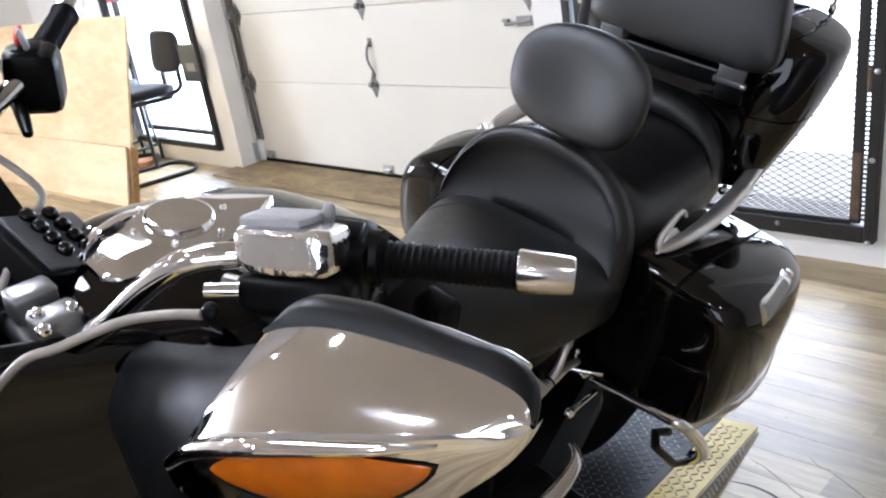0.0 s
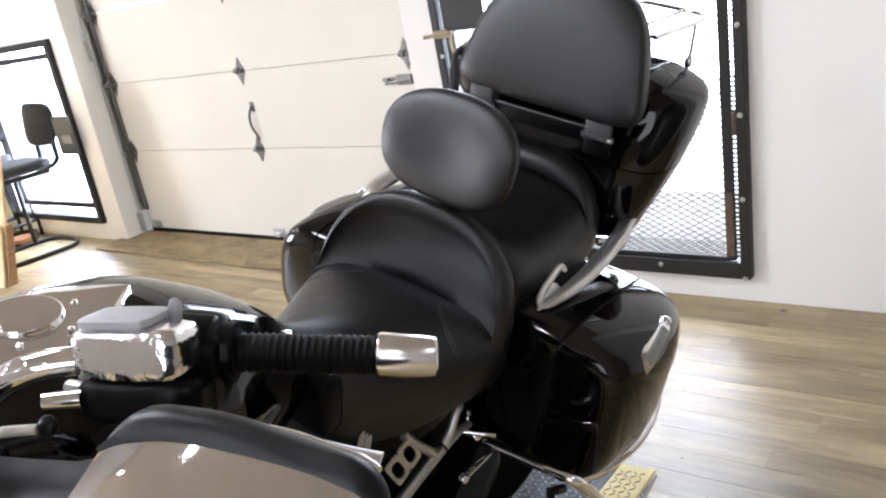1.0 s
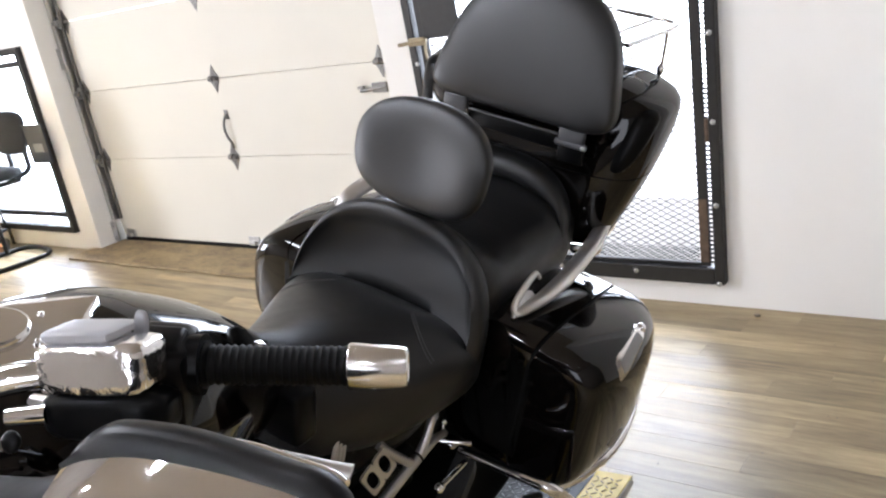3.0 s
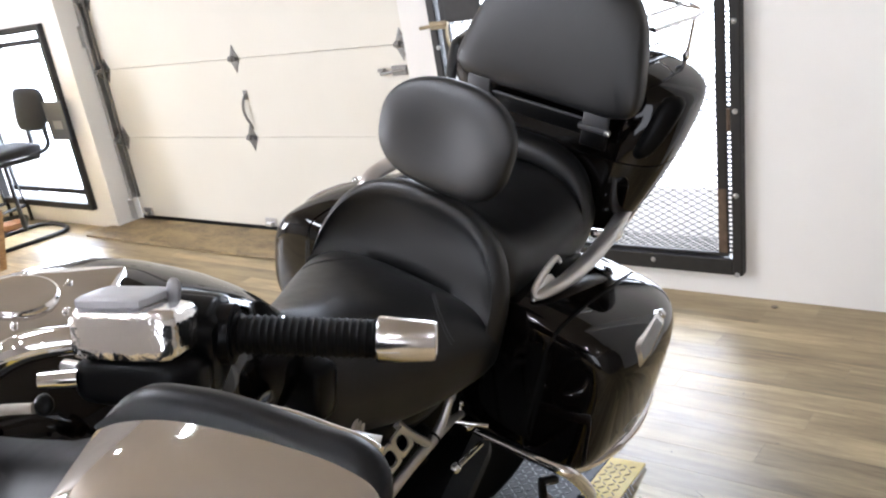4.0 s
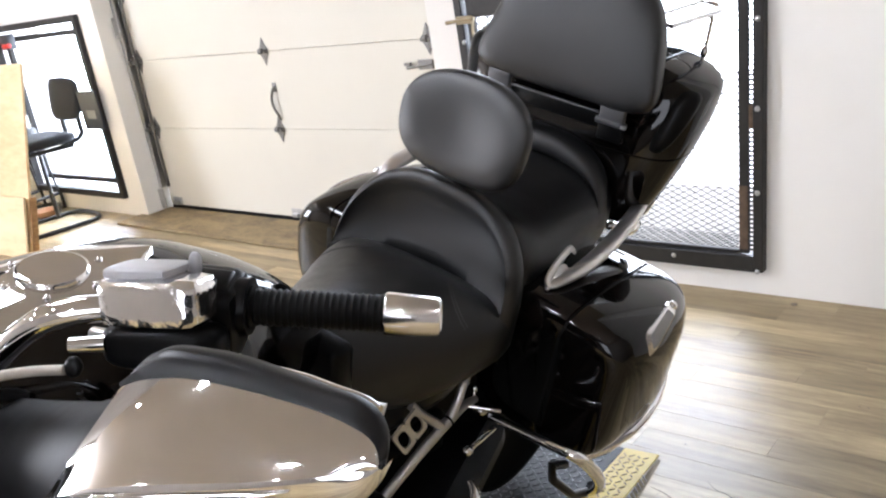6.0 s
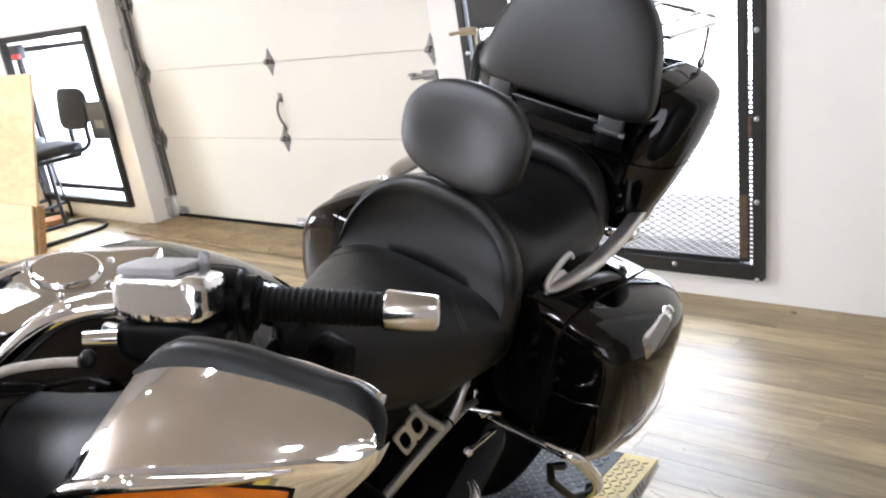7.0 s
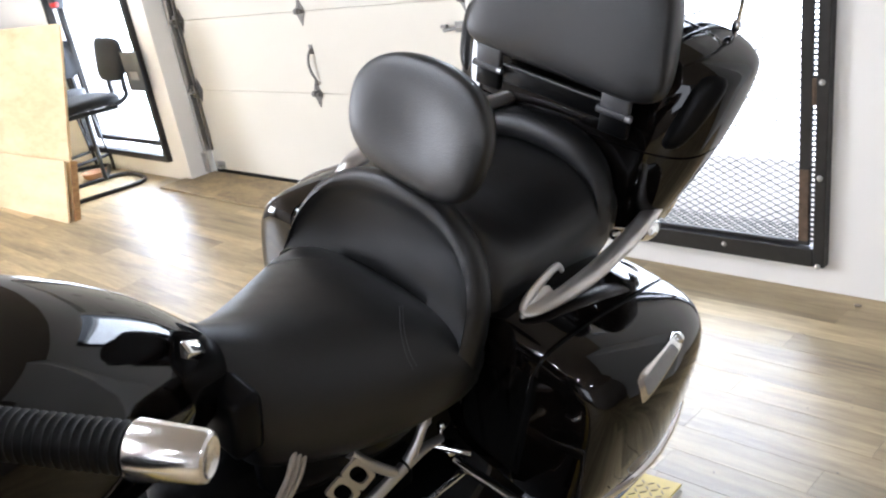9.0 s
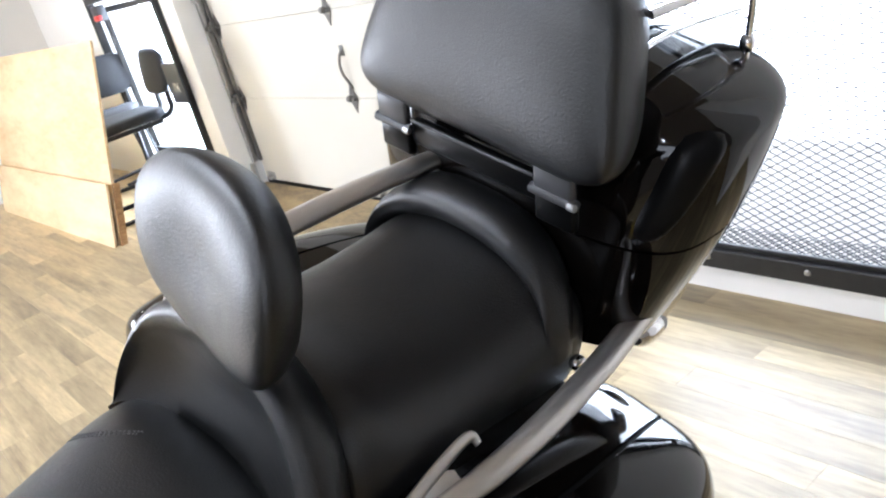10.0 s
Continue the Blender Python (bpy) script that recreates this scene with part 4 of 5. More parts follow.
# panniers
def pannier(s):
    # shift out, width, lift, height, front, length, splay, drop to the rear, roundness, tilt
    dx, kw, dz, kh, y0, ky, sx, sz, n, tilt = (-0.049, 1.321, -0.009, 1.181, 1.247, 0.856, 0.079, -0.051, 3.7, 0.082) if s > 0 else (0.008, 1.095, 0.029, 0.972, 1.249, 1.003, -0.032, 0.036, 2.85, 0.0)
    rows = [(y0 + (y - 1.196) * ky, x + dx + sx * (y - 1.45), z + dz + sz * (y - 1.45), w * kw, h * kh) for y, x, z, w, h in [(1.196, 0.300, 0.665, 0.080, 0.095), (1.205, 0.300, 0.668, 0.108, 0.122), (1.24, 0.298, 0.670, 0.121, 0.134), (1.33, 0.293, 0.672, 0.125, 0.140), (1.45, 0.283, 0.668, 0.123, 0.138),
            (1.56, 0.266, 0.660, 0.114, 0.130), (1.65, 0.248, 0.650, 0.100, 0.116), (1.71, 0.235, 0.643, 0.080, 0.096), (1.745, 0.226, 0.637, 0.05, 0.065), (1.755, 0.224, 0.635, 0.02, 0.03)]]

    def skin(r, angle, grow=0.0):
        c, sn = math.cos(angle), math.sin(angle)
        x, z = (r[3] + grow) * math.copysign(abs(c) ** (2 / n), c), (r[4] + grow) * math.copysign(abs(sn) ** (2 / n), sn)
        return Vector((s * (r[1] + x + tilt * z), r[0], r[2] + z - tilt * x))
    rs = smooth_rows(rows, 4)
    # the parting line runs over the top and under the floor of the case
    split = math.radians(88)

    def shell(a0, a1, grow):
        return loft([[skin(r, a0 + (a1 - a0) * k / 29, grow) for k in range(30)] for r in rs])
    g = 0.010
    lid = part("pannier", shell(-split + g, split - g, 0.0), "gloss", bike, "gloss black hard pannier")
    part("inner_shell", shell(split + g, 2 * math.pi - split - g, 0.0), "gloss", lid)
    part("seal", shell(split - 0.08, 2 * math.pi - split + 0.08, -0.006), "rubber", lid, "black parting seal")
    # chrome strip low on the outside
    line = []
    for r in smooth_rows(rows[1:-1], 3):
        a = math.radians(float(np.interp(r[0], (y0, y0 + 0.04, y0 + 0.09, y0 + 0.16, y0 + 0.5), (-72, -60, -46, -34, -24))))
        line.append(skin(r, a, 0.005))
    part("chrome_strip", tube(line, [0.006] + [0.011] * 8 + [0.004], 8, 1, 1.0), "chrome", lid, "chrome rub strip")
    # reflector plate in a bright bezel on the upper shoulder
    def shoulder(p, q, out):
        """A point on the shoulder: p from the front to the rear of the plate, q from its lower to its upper side."""
        y = 1.332 + (1.485 + 0.02 * (1 - q) - 1.332) * p
        a = math.radians((20 + 28 * p) * (1 - q) + (46 + 13 * p) * q)
        yy = [r[0] for r in rows]
        r = [y] + [float(np.interp(y, yy, [v[i] for v in rows])) for i in (1, 2, 3, 4)]
        return skin(r, a, out)

    def plate(p0, p1, q0, q1, out, corner):
        grid = []
        for i in range(13):
            u = -1 + i / 6
            grid.append([])
            for k in range(13):
                v = -1 + k / 6
                g = (abs(u) ** corner + abs(v) ** corner) ** (1 / corner)
                m_ = max(abs(u), abs(v))
                uu, vv = (u * m_ / g, v * m_ / g) if g else (0, 0)
                lift_ = out * min(1.0, 5 * (1 - m_) + 0.0)
                grid[-1].append(shoulder((p0 + p1) / 2 + (p1 - p0) / 2 * uu, (q0 + q1) / 2 + (q1 - q0) / 2 * vv, lift_))
        return loft(grid, closed=False, caps=False)
    fr = part("reflector_bezel", plate(0.0, 1.0, 0.0, 1.0, 0.005, 7), "satinchrome", lid, "bright bezel")
    part("reflector", plate(0.05, 0.80, 0.14, 0.86, 0.0075, 9), "reflector", fr, "pale reflector")
    part("lock", squircle((0.010, 0.010, 0.010), 2, 2, 4, None, Matrix.Translation(shoulder(0.90, 0.5, 0.003))), "chrome", fr, "round key lock")
    br = smooth_rows(rows, 4)[13]
    bp = skin(br, math.radians(-8), 0.0005)
    m2 = pose(bp.x, bp.y, bp.z, 0, s * 88, 0)
    part("badge", squircle((0.014, 0.030, 0.002), 2, 2, 6, None, m2), "blued", lid, "dark oval badge")
    return lid


pannier(1)
pannier(-1)


def grab_rail(s):
    pts = [(0.150, 1.79, 0.862), (0.172, 1.71, 0.860), (0.196, 1.60, 0.857), (0.212, 1.48, 0.853), (0.216, 1.39, 0.850), (0.210, 1.325, 0.846), (0.198, 1.294, 0.842), (0.187, 1.307, 0.850), (0.177, 1.36, 0.860), (0.172, 1.405, 0.865), (0.180, 1.412, 0.855)]
    if s < 0:
        pts = [(x * 0.969 - 0.015, y - 0.074, z + 0.115 + 0.054 * (y - 1.5)) for x, y, z in pts]
        pts = pts[:5]
        x, y, z = pts[-1]
        pts += [(x - 0.004, y - 0.045, z - 0.010), (x - 0.012, y - 0.075, z - 0.035), (x - 0.022, y - 0.085, z - 0.075)]
    wide = 1.12 if s > 0 else 1.35
    r = part("grab_rail", tube([(s * x, y, z) for x, y, z in pts], [wide * r for r in (0.012, 0.0145, 0.016, 0.016, 0.015, 0.012, 0.009, 0.0075, 0.007, 0.006, 0.004)[:len(pts)]], 20, 6, 0.6), "silver", bike, "silver passenger grab rail")
    off = Vector((0, 0, 0)) if s > 0 else Vector((0.015, -0.074, 0.105))
    if s > 0:
        rows = []
        for y, xa, xb in ((1.300, 0.193, 0.203), (1.32, 0.185, 0.208), (1.345, 0.180, 0.212), (1.365, 0.177, 0.212), (1.372, 0.184, 0.206)):
            rows.append([Vector((s * (xa + (xb - xa) * k / 4), y, 0.845 - 0.006 * math.sin(math.pi * k / 4) + 0.05 * (y - 1.30))) + off for k in range(5)])
        part("rail_web", loft(rows, closed=False, caps=False), "silver", r)
        part("rail_tail", tube([Vector(p) + off for p in ((s * 0.196, 1.297, 0.842), (s * 0.195, 1.288, 0.825), (s * 0.195, 1.284, 0.80))], [0.007, 0.005, 0.003], 10, 5), "silver", r)
    part("rail_stay", tube([Vector((s * 0.15, 1.79, 0.862)) + off, Vector((s * 0.15, 1.82, 0.83)) + off * 0.5, (s * 0.14, 1.80, 0.79)], 0.013, 12, 5), "chrome", r)
    return r


grab_rail(1)
grab_rail(-1)

# rear turn signal and lamp bracket, half hidden under the rail
sig = part("rear_signal", squircle((0.022, 0.034, 0.018), 2.4, 2.4, 6, None, pose(0.118, 1.800, 0.745)), "chrome", bike, "chrome rear turn signal")
part("signal_lens", squircle((0.018, 0.016, 0.015), 2.4, 2.2, 5, None, pose(0.118, 1.824, 0.745)), "reflector", sig, "clear lens")
part("signal_stalk", tube([(0.06, 1.72, 0.76), (0.09, 1.76, 0.752), (0.118, 1.795, 0.745)], 0.009, 10, 4), "chrome", sig)
part("rail_bolt", squircle((0.009, 0.011, 0.009), 2.5, 2.5, 4, None, pose(0.160, 1.60, 0.838)), "chrome", bike, "chrome rail bolt")

# side covers under the seat
for s in (-1, 1):
    part("side_cover", squircle((0.030, 0.15, 0.075), 3, 3, 7, None, pose(s * 0.085, 1.02, 0.70, 0, 0, -s * 8)), "satin", bike, "black side cover")
part("tank_clip", box((0.022, 0.03, 0.016), (0.055, 0.80, 0.962), 0.003, m=pose(0, 0, 0, -30, 20, 0)), "chrome", tank, "small bright clip")
part("seat_hinge", box((0.20, 0.05, 0.10), (0, 0.845, 0.83), 0.012), "satin", bike)

# handlebar
bar = part("handlebar", tube([(-0.10, 0.28, 1.06), (0.0, 0.275, 1.06), (0.055, 0.285, 1.08), (0.095, 0.31, 1.117), (0.138, 0.331, 1.170), (0.180, 0.358, 1.214), (0.225, 0.40, 1.227), (0.29, 0.467, 1.229), (0.45, 0.573, 1.241)], [0.0135] * 6 + [0.0125] * 3, 18, 7), "chrome", bike, "wide chrome handlebar")
part("far_bar", tube([(-0.09, 0.30, 1.105), (-0.16, 0.295, 1.125), (-0.23, 0.315, 1.165), (-0.272, 0.37, 1.20), (-0.30, 0.437, 1.228), (-0.33, 0.468, 1.234), (-0.45, 0.573, 1.248)], 0.0125, 14, 7), "chrome", bar)


def grip(s):
    a, b = Vector((s * 0.312, 0.482, 1.230)), Vector((s * 0.416, 0.551, 1.2385))
    if s < 0:
        a, b = Vector((-0.335, 0.472, 1.2345)), Vector((-0.430, 0.5555, 1.246))
    d = (b - a).normalized()
    # ribbed rubber: radius waves along the grip
    n = 58
    pts = [a + (b - a) * (k / n) for k in range(n + 1)]
    rad = [0.0165 + (0.0016 if k % 3 == 0 else 0.0) for k in range(n + 1)]
    rad[0] = rad[1] = 0.021
    g = part("grip", tube(pts, rad, 22, smooth=False), "rubber", bar, "ribbed black rubber grip")
    e0, e1 = b + d * 0.0005, b + d * 0.052
    part("bar_end", loft_line([(e0, 0.0195), (e0 + d * 0.002, 0.0205), (e1 - d * 0.004, 0.0178), (e1 - d * 0.001, 0.0165), (e1, 0.0135), (e1 - d * 0.002, 0.010)]), "satinchrome", bar, "chrome bar end weight")
    return g


def loft_line(rows, sides=28):
    d = (rows[-2][0] - rows[0][0]).normalized()
    u = d.cross(Vector((0, 0, 1))).normalized()
    v = u.cross(d)
    return loft([[p + u * (r * math.cos(2 * math.pi * k / sides)) + v * (r * math.sin(2 * math.pi * k / sides)) for k in range(sides)] for p, r in rows])


grip(1)
grip(-1)


def controls(s):
    d = Vector((s * 0.104, 0.069, 0.0085)).normalized()
    yaw = math.degrees(math.atan2(d.y, d.x)) if s > 0 else math.degrees(math.atan2(-d.y, -d.x))

    def at(k, y=0, z=0):
        p = (Vector((0.312, 0.482, 1.230)) if s > 0 else Vector((-0.330, 0.468, 1.234))) + d * k
        return pose(p.x, p.y, p.z, 0, 0, yaw) @ pose(0, y, z)
    sw = part("switch_housing", squircle((0.030, 0.034, 0.042), 6, 6, 6, None, at(-0.037, -0.002, -0.012)), "satin", bar, "black switch housing")
    part("collar", cylinder(at(-0.012).translation, at(0.0).translation, 0.027, sides=22), "satin", sw)
    part("switch_button", squircle((0.012, 0.006, 0.010), 3, 3, 3, None, at(-0.038, -0.034, 0.006)), "greyplastic", sw)
    part("thumb_switch", squircle((0.006, 0.004, 0.017), 3, 3, 4, None, at(-0.050, -0.004, 0.043) @ pose(0, 0, 0, 12, 8, 0)), "palegrey", sw, "grey thumb lever")
    part("switch_cap", box((0.040, 0.036, 0.014), (0, 0, 0), 0.005, 2, at(-0.036, -0.004, 0.026)), "satin", sw)
    rm = pose(0.272, 0.4115, 1.252, -18, -10, 26) if s > 0 else pose(-0.30, 0.36, 1.243, -18, 10, -26)
    if s < 0:
        part("stop_switch", squircle((0.016, 0.005, 0.008), 3, 3, 4, None, at(-0.035, -0.012, 0.044) @ pose(0, 0, 0, 0, 20, 0)), "red", sw, "red stop switch")
    res = part("fluid_reservoir", squircle((0.048, 0.026, 0.0215), 8, 8, 8, None, rm), "castchrome" if s > 0 else "satin", bar, "chrome clutch fluid reservoir" if s > 0 else "black brake fluid reservoir")
    part("reservoir_lid", squircle((0.031, 0.026, 0.005), 8, 8, 5, None, rm @ pose(-s * 0.013, 0.006, 0.0255)), "palegrey" if s > 0 else "satin", res)
    part("pump_body", squircle((0.056, 0.026, 0.022), 4, 4, 6, None, rm @ pose(0, 0.006, -0.042)), "satin", res)
    part("banjo_bolt", cylinder((0.220, 0.352, 1.206), (0.246, 0.372, 1.211), 0.0075, 0.0085, 16) if s > 0 else squircle((0.008, 0.009, 0.008), 2.5, 2.5, 4, None, rm @ pose(-s * 0.066, 0.0, -0.035)), "chrome", res)
    part("lever", tube([(s * 0.20, 0.385, 1.195), (s * 0.26, 0.405, 1.197), (s * 0.33, 0.428, 1.200), (s * 0.41, 0.460, 1.198), (s * 0.455, 0.481, 1.194), (s * 0.472, 0.489, 1.192)], [0.006, 0.009, 0.008, 0.007, 0.008, 0.010], 10, 6, 0.7), "silver" if s > 0 else "satin", bar, "lever with a ball end")
    # hose from the pump down to the fork, with its black end ring
    if s > 0:
        hose = [(0.246, 0.330, 1.205), (0.217, 0.315, 1.196), (0.187, 0.292, 1.185), (0.163, 0.271, 1.169), (0.140, 0.242, 1.151), (0.118, 0.218, 1.136), (0.08, 0.19, 1.08)]
        part("hose_ring", squircle((0.009, 0.009, 0.005), 2.2, 2.2, 5, None, pose(0.250, 0.336, 1.207, 60, 20, 0)), "satin", bar)
    else:
        hose = [(rm @ pose(-s * 0.066, 0.0, -0.035)).translation, (s * 0.165, 0.37, 1.143), (s * 0.125, 0.337, 1.125), (s * 0.065, 0.272, 1.095), (s * 0.03, 0.225, 1.04)]
    part("hose", tube(hose, 0.0048, 10, 6), "hosegrey", bar, "pale braided hose")


controls(1)
controls(-1)


# mirror with turn signal: skins drawn between guiding lines
def resample(pts, n):
    line = catmull(pts, 12)
    run = [0.0]
    for a, b in zip(line, line[1:]):
        run.append(run[-1] + (b - a).length)
    want = np.linspace(0, run[-1], n)
    return [Vector([float(np.interp(w, run, [p[i] for p in line])) for i in range(3)]) for w in want]


def mirror(s):
    n = 37
    rim = resample([(0.367, 0.308, 1.267), (0.382, 0.331, 1.294), (0.419, 0.347, 1.303), (0.452, 0.356, 1.307), (0.509, 0.366, 1.312), (0.542, 0.369, 1.318), (0.563, 0.367, 1.317), (0.576, 0.362, 1.309), (0.582, 0.355, 1.299)], n)
    edge = resample([(0.375, 0.304, 1.273), (0.388, 0.314, 1.281), (0.420, 0.329, 1.291), (0.466, 0.343, 1.298), (0.522, 0.353, 1.307), (0.558, 0.355, 1.311), (0.576, 0.353, 1.310), (0.584, 0.349, 1.302)], n)
    lip = resample([(0.319, 0.246, 1.140), (0.353, 0.250, 1.184), (0.413, 0.263, 1.226), (0.505, 0.298, 1.268), (0.555, 0.322, 1.289), (0.585, 0.347, 1.300)], n)
    belly = resample([(0.318, 0.242, 1.133), (0.338, 0.241, 1.124), (0.380, 0.255, 1.126), (0.434, 0.279, 1.140), (0.487, 0.305, 1.164), (0.533, 0.319, 1.204), (0.562, 0.332, 1.243), (0.582, 0.341, 1.277), (0.586, 0.349, 1.298)], n)

    def f(p):
        return Vector((s * p.x, p.y, p.z))
    bulge = Vector((0.10, -0.62, 0.55))
    face = Vector((0.42, -0.60, 0.45)).normalized()

    def shell(w, v):
        """The chrome skin: w along it, v from its upper edge (0) over the lip (1) to the belly (2)."""
        i = min(w * (n - 1), n - 1.001)
        k, r = int(i), i - int(i)
        e, l, b = (q[k].lerp(q[k + 1], r) for q in (edge, lip, belly))
        if v <= 1:
            return e.lerp(l, v) + bulge * (0.005 * math.sin(math.pi * v) * (0.35 + 0.65 * math.sin(math.pi * (0.1 + 0.85 * w))))
        return l.lerp(b, v - 1) + face * (0.007 * math.sin(math.pi * (v - 1)) * math.sin(math.pi * w) ** 0.5)
    ws = np.linspace(0, 1, 61)
    rows = [[f(shell(w, v)) for w in ws] for v in (0, 0.1, 0.22, 0.35, 0.5, 0.65, 0.78, 0.88, 0.95, 1.0, 1.1, 1.25, 1.4, 1.6, 1.75, 1.9, 2.0)]
    rows.append([f(shell(w, 2.0) + Vector((-0.004, 0.016, -0.004))) for w in ws])
    sh = part("mirror", loft(rows, closed=False, caps=False), "chrome", bike, "chrome mirror housing with turn signal")
    fade = [1 - 0.75 * (k / (n - 1)) ** 3 for k in range(n)]
    back = [p + Vector((0, 0.018, -0.008)) * a for p, a in zip(rim, fade)]
    low = [p.lerp(q, 0.5) + Vector((0.0, 0.05, -0.03)) * (a - 0.2) for p, q, a in zip(rim, belly, fade)]
    crown = [a.lerp(b, 0.5) + Vector((0, -0.001, 0.004)) * w for a, b, w in zip(rim, edge, fade)]
    part("mirror_rim", loft([[f(p) for p in r] for r in (low, back, [a.lerp(b, 0.5) + Vector((0, 0.001, 0.003)) * w for a, b, w in zip(back, rim, fade)], rim, crown, edge, [p + Vector((0, 0.004, -0.006)) for p in edge])], closed=False, caps=False), "rimblack", sh, "black rim band")
    part("rim_strip", tube([f(p + Vector((0.004, 0.004, -0.006))) for p in back[17:31]], [0.003, 0.005, 0.005, 0.005, 0.003], 10, 1), "chrome", sh, "chrome strip round the outer rim")
    # amber lens in the lower half, under a thick lip
    lens = []
    for j in range(11):
        q = j / 10
        row = []
        for k in range(33):
            t = k / 32
            w = 0.195 + 0.575 * t
            h = math.sin(math.pi * min(1, max(0, t))) ** 0.62
            v = 1.36 + 0.10 * t + (q - 0.42) * 0.62 * h
            row.append(f(shell(w, v) + face * (0.0015 + 0.006 * math.sin(math.pi * q) ** 0.7 * h)))
        lens.append(row)
    part("turn_signal", loft(lens, closed=False, caps=False), "amber", sh, "amber turn signal lens")
    socket = []
    for j in range(5):
        q = j / 4
        socket.append([f(shell(0.180 + 0.605 * k / 32, 1.36 + 0.10 * k / 32 + (q - 0.42) * 0.70 * math.sin(math.pi * k / 32) ** 0.6) + face * 0.0009) for k in range(33)])
    part("lens_socket", loft(socket, closed=False, caps=False), "satin", sh, "dark shadow gap round the lens")
    part("lens_lip", tube([f(shell(0.01 + 0.80 * k / 24, 1.07 + 0.004 * k) + face * 0.001) for k in range(25)], [0.007, 0.0095, 0.009, 0.0085, 0.007, 0.005, 0.0008], 14, 1, 0.85), "chrome", sh, "chrome lip over the lens")
    part("lamp_back", loft([[f(p) for p in r] for r in ([p + Vector((-0.004, 0.016, -0.004)) for p in belly], low)], closed=False, caps=False), "satin", sh)
    return sh


mirror(1)
mirror(-1)

# fairing: front shell, inner side panels and the pods that carry the mirrors
FAIR = [(-0.42, 0.08, 0.86, 0.10), (-0.34, 0.22, 0.86, 0.18), (-0.22, 0.27, 0.84, 0.22), (-0.08, 0.28, 0.80, 0.22), (0.02, 0.26, 0.77, 0.20)]
fair = part("fairing", loft([ring_y(y, 0, cz, a, b, 3.2, 44) for y, a, cz, b in smooth_rows(FAIR, 4)]), "gloss", bike, "gloss black front fairing")
for s in (-1, 1):
    top = catmull([(-0.02, 0.02, 1.075), (0.0, 0.13, 1.082), (0.045, 0.235, 1.088), (0.100, 0.328, 1.088), (0.118, 0.352, 1.080)], 5)
    rows = []
    for dz, off in ((-0.004, -0.022), (0.002, -0.014), (0.0, -0.002), (-0.008, 0.004), (-0.05, 0.010), (-0.2, 0.03), (-0.42, 0.02)):
        rows.append([Vector((s * (p.x + 0.86 * off), p.y - 0.5 * off, p.z + dz)) for p in top])
    part("side_panel", loft(rows, closed=False, caps=False), "gloss", fair, "gloss black inner side panel")
    part("panel_edge", tube([Vector((s * (p.x - 0.008), p.y + 0.004, p.z + 0.001)) for p in top], 0.007, 8, 1), "satin", fair)
    pod = [[Vector((s * x, y, z)) for x, y, z in r] for r in (
        [(0.098, 0.348, 1.080), (0.112, 0.315, 1.078), (0.138, 0.278, 1.05), (0.165, 0.275, 1.00), (0.185, 0.288, 0.90)],
        [(0.18, 0.352, 1.12), (0.195, 0.312, 1.118), (0.215, 0.272, 1.088), (0.225, 0.255, 1.03), (0.23, 0.265, 0.93)],
        [(0.27, 0.345, 1.175), (0.285, 0.305, 1.175), (0.305, 0.265, 1.14), (0.305, 0.245, 1.08), (0.29, 0.255, 1.0)],
        [(0.375, 0.345, 1.25), (0.38, 0.315, 1.245), (0.37, 0.275, 1.19), (0.35, 0.265, 1.15), (0.34, 0.28, 1.10)])]
    part("mirror_pod", loft([catmull(r, 5) for r in pod], closed=False, caps=False), "podgrey", fair, "satin black pod carrying the mirror")


def keypad():
    m = pose(-0.0943, 0.3555, 1.1219, 20.8, 23.0, 108.4)
    k = part("audio_keypad", box((0.128, 0.108, 0.075), (0, 0, 0), 0.010, 3, m @ pose(0.004, -0.010, -0.046)), "satin", bike, "black audio keypad with eight round buttons")
    for i in range(4):
        for j in range(2):
            part("button", squircle((0.0100, 0.0100, 0.009), 2.2, 2.2, 5, None, m @ pose(0.0337 * (j - 0.5), -0.0215 * (i - 1.5), -0.001)), "gloss", k)
    part("keypad_plate", box((0.112, 0.096, 0.006), (0, 0, 0), 0.003, 2, m @ pose(0.003, -0.009, -0.007)), "keygrey", k)
    return k


keypad()
part("steering_cowl", join(box((0.22, 0.36, 0.24), (-0.15, 0.10, 0.91), 0.05, 3), box((0.14, 0.10, 0.26), (0.03, 0.33, 0.90), 0.03, 3)), "satin", bike, "black steering cowl")
part("bar_riser", join(*[box((0.034, 0.05, 0.036), (x, 0.285, 1.097), 0.006, 2) for x in (0.035, -0.02)]), "blued", bike, "cast bar riser")
for x, y in ((0.03, 0.27), (0.042, 0.30), (0.06, 0.262)):
    part("clamp_bolt", squircle((0.008, 0.008, 0.007), 2.4, 2.4, 3, None, pose(x, y, 1.115)), "chrome", bike)
part("triple_clamp", box((0.12, 0.06, 0.03), (-0.01, 0.285, 1.065), 0.008, 3), "blued", bike, "dark fork clamp")

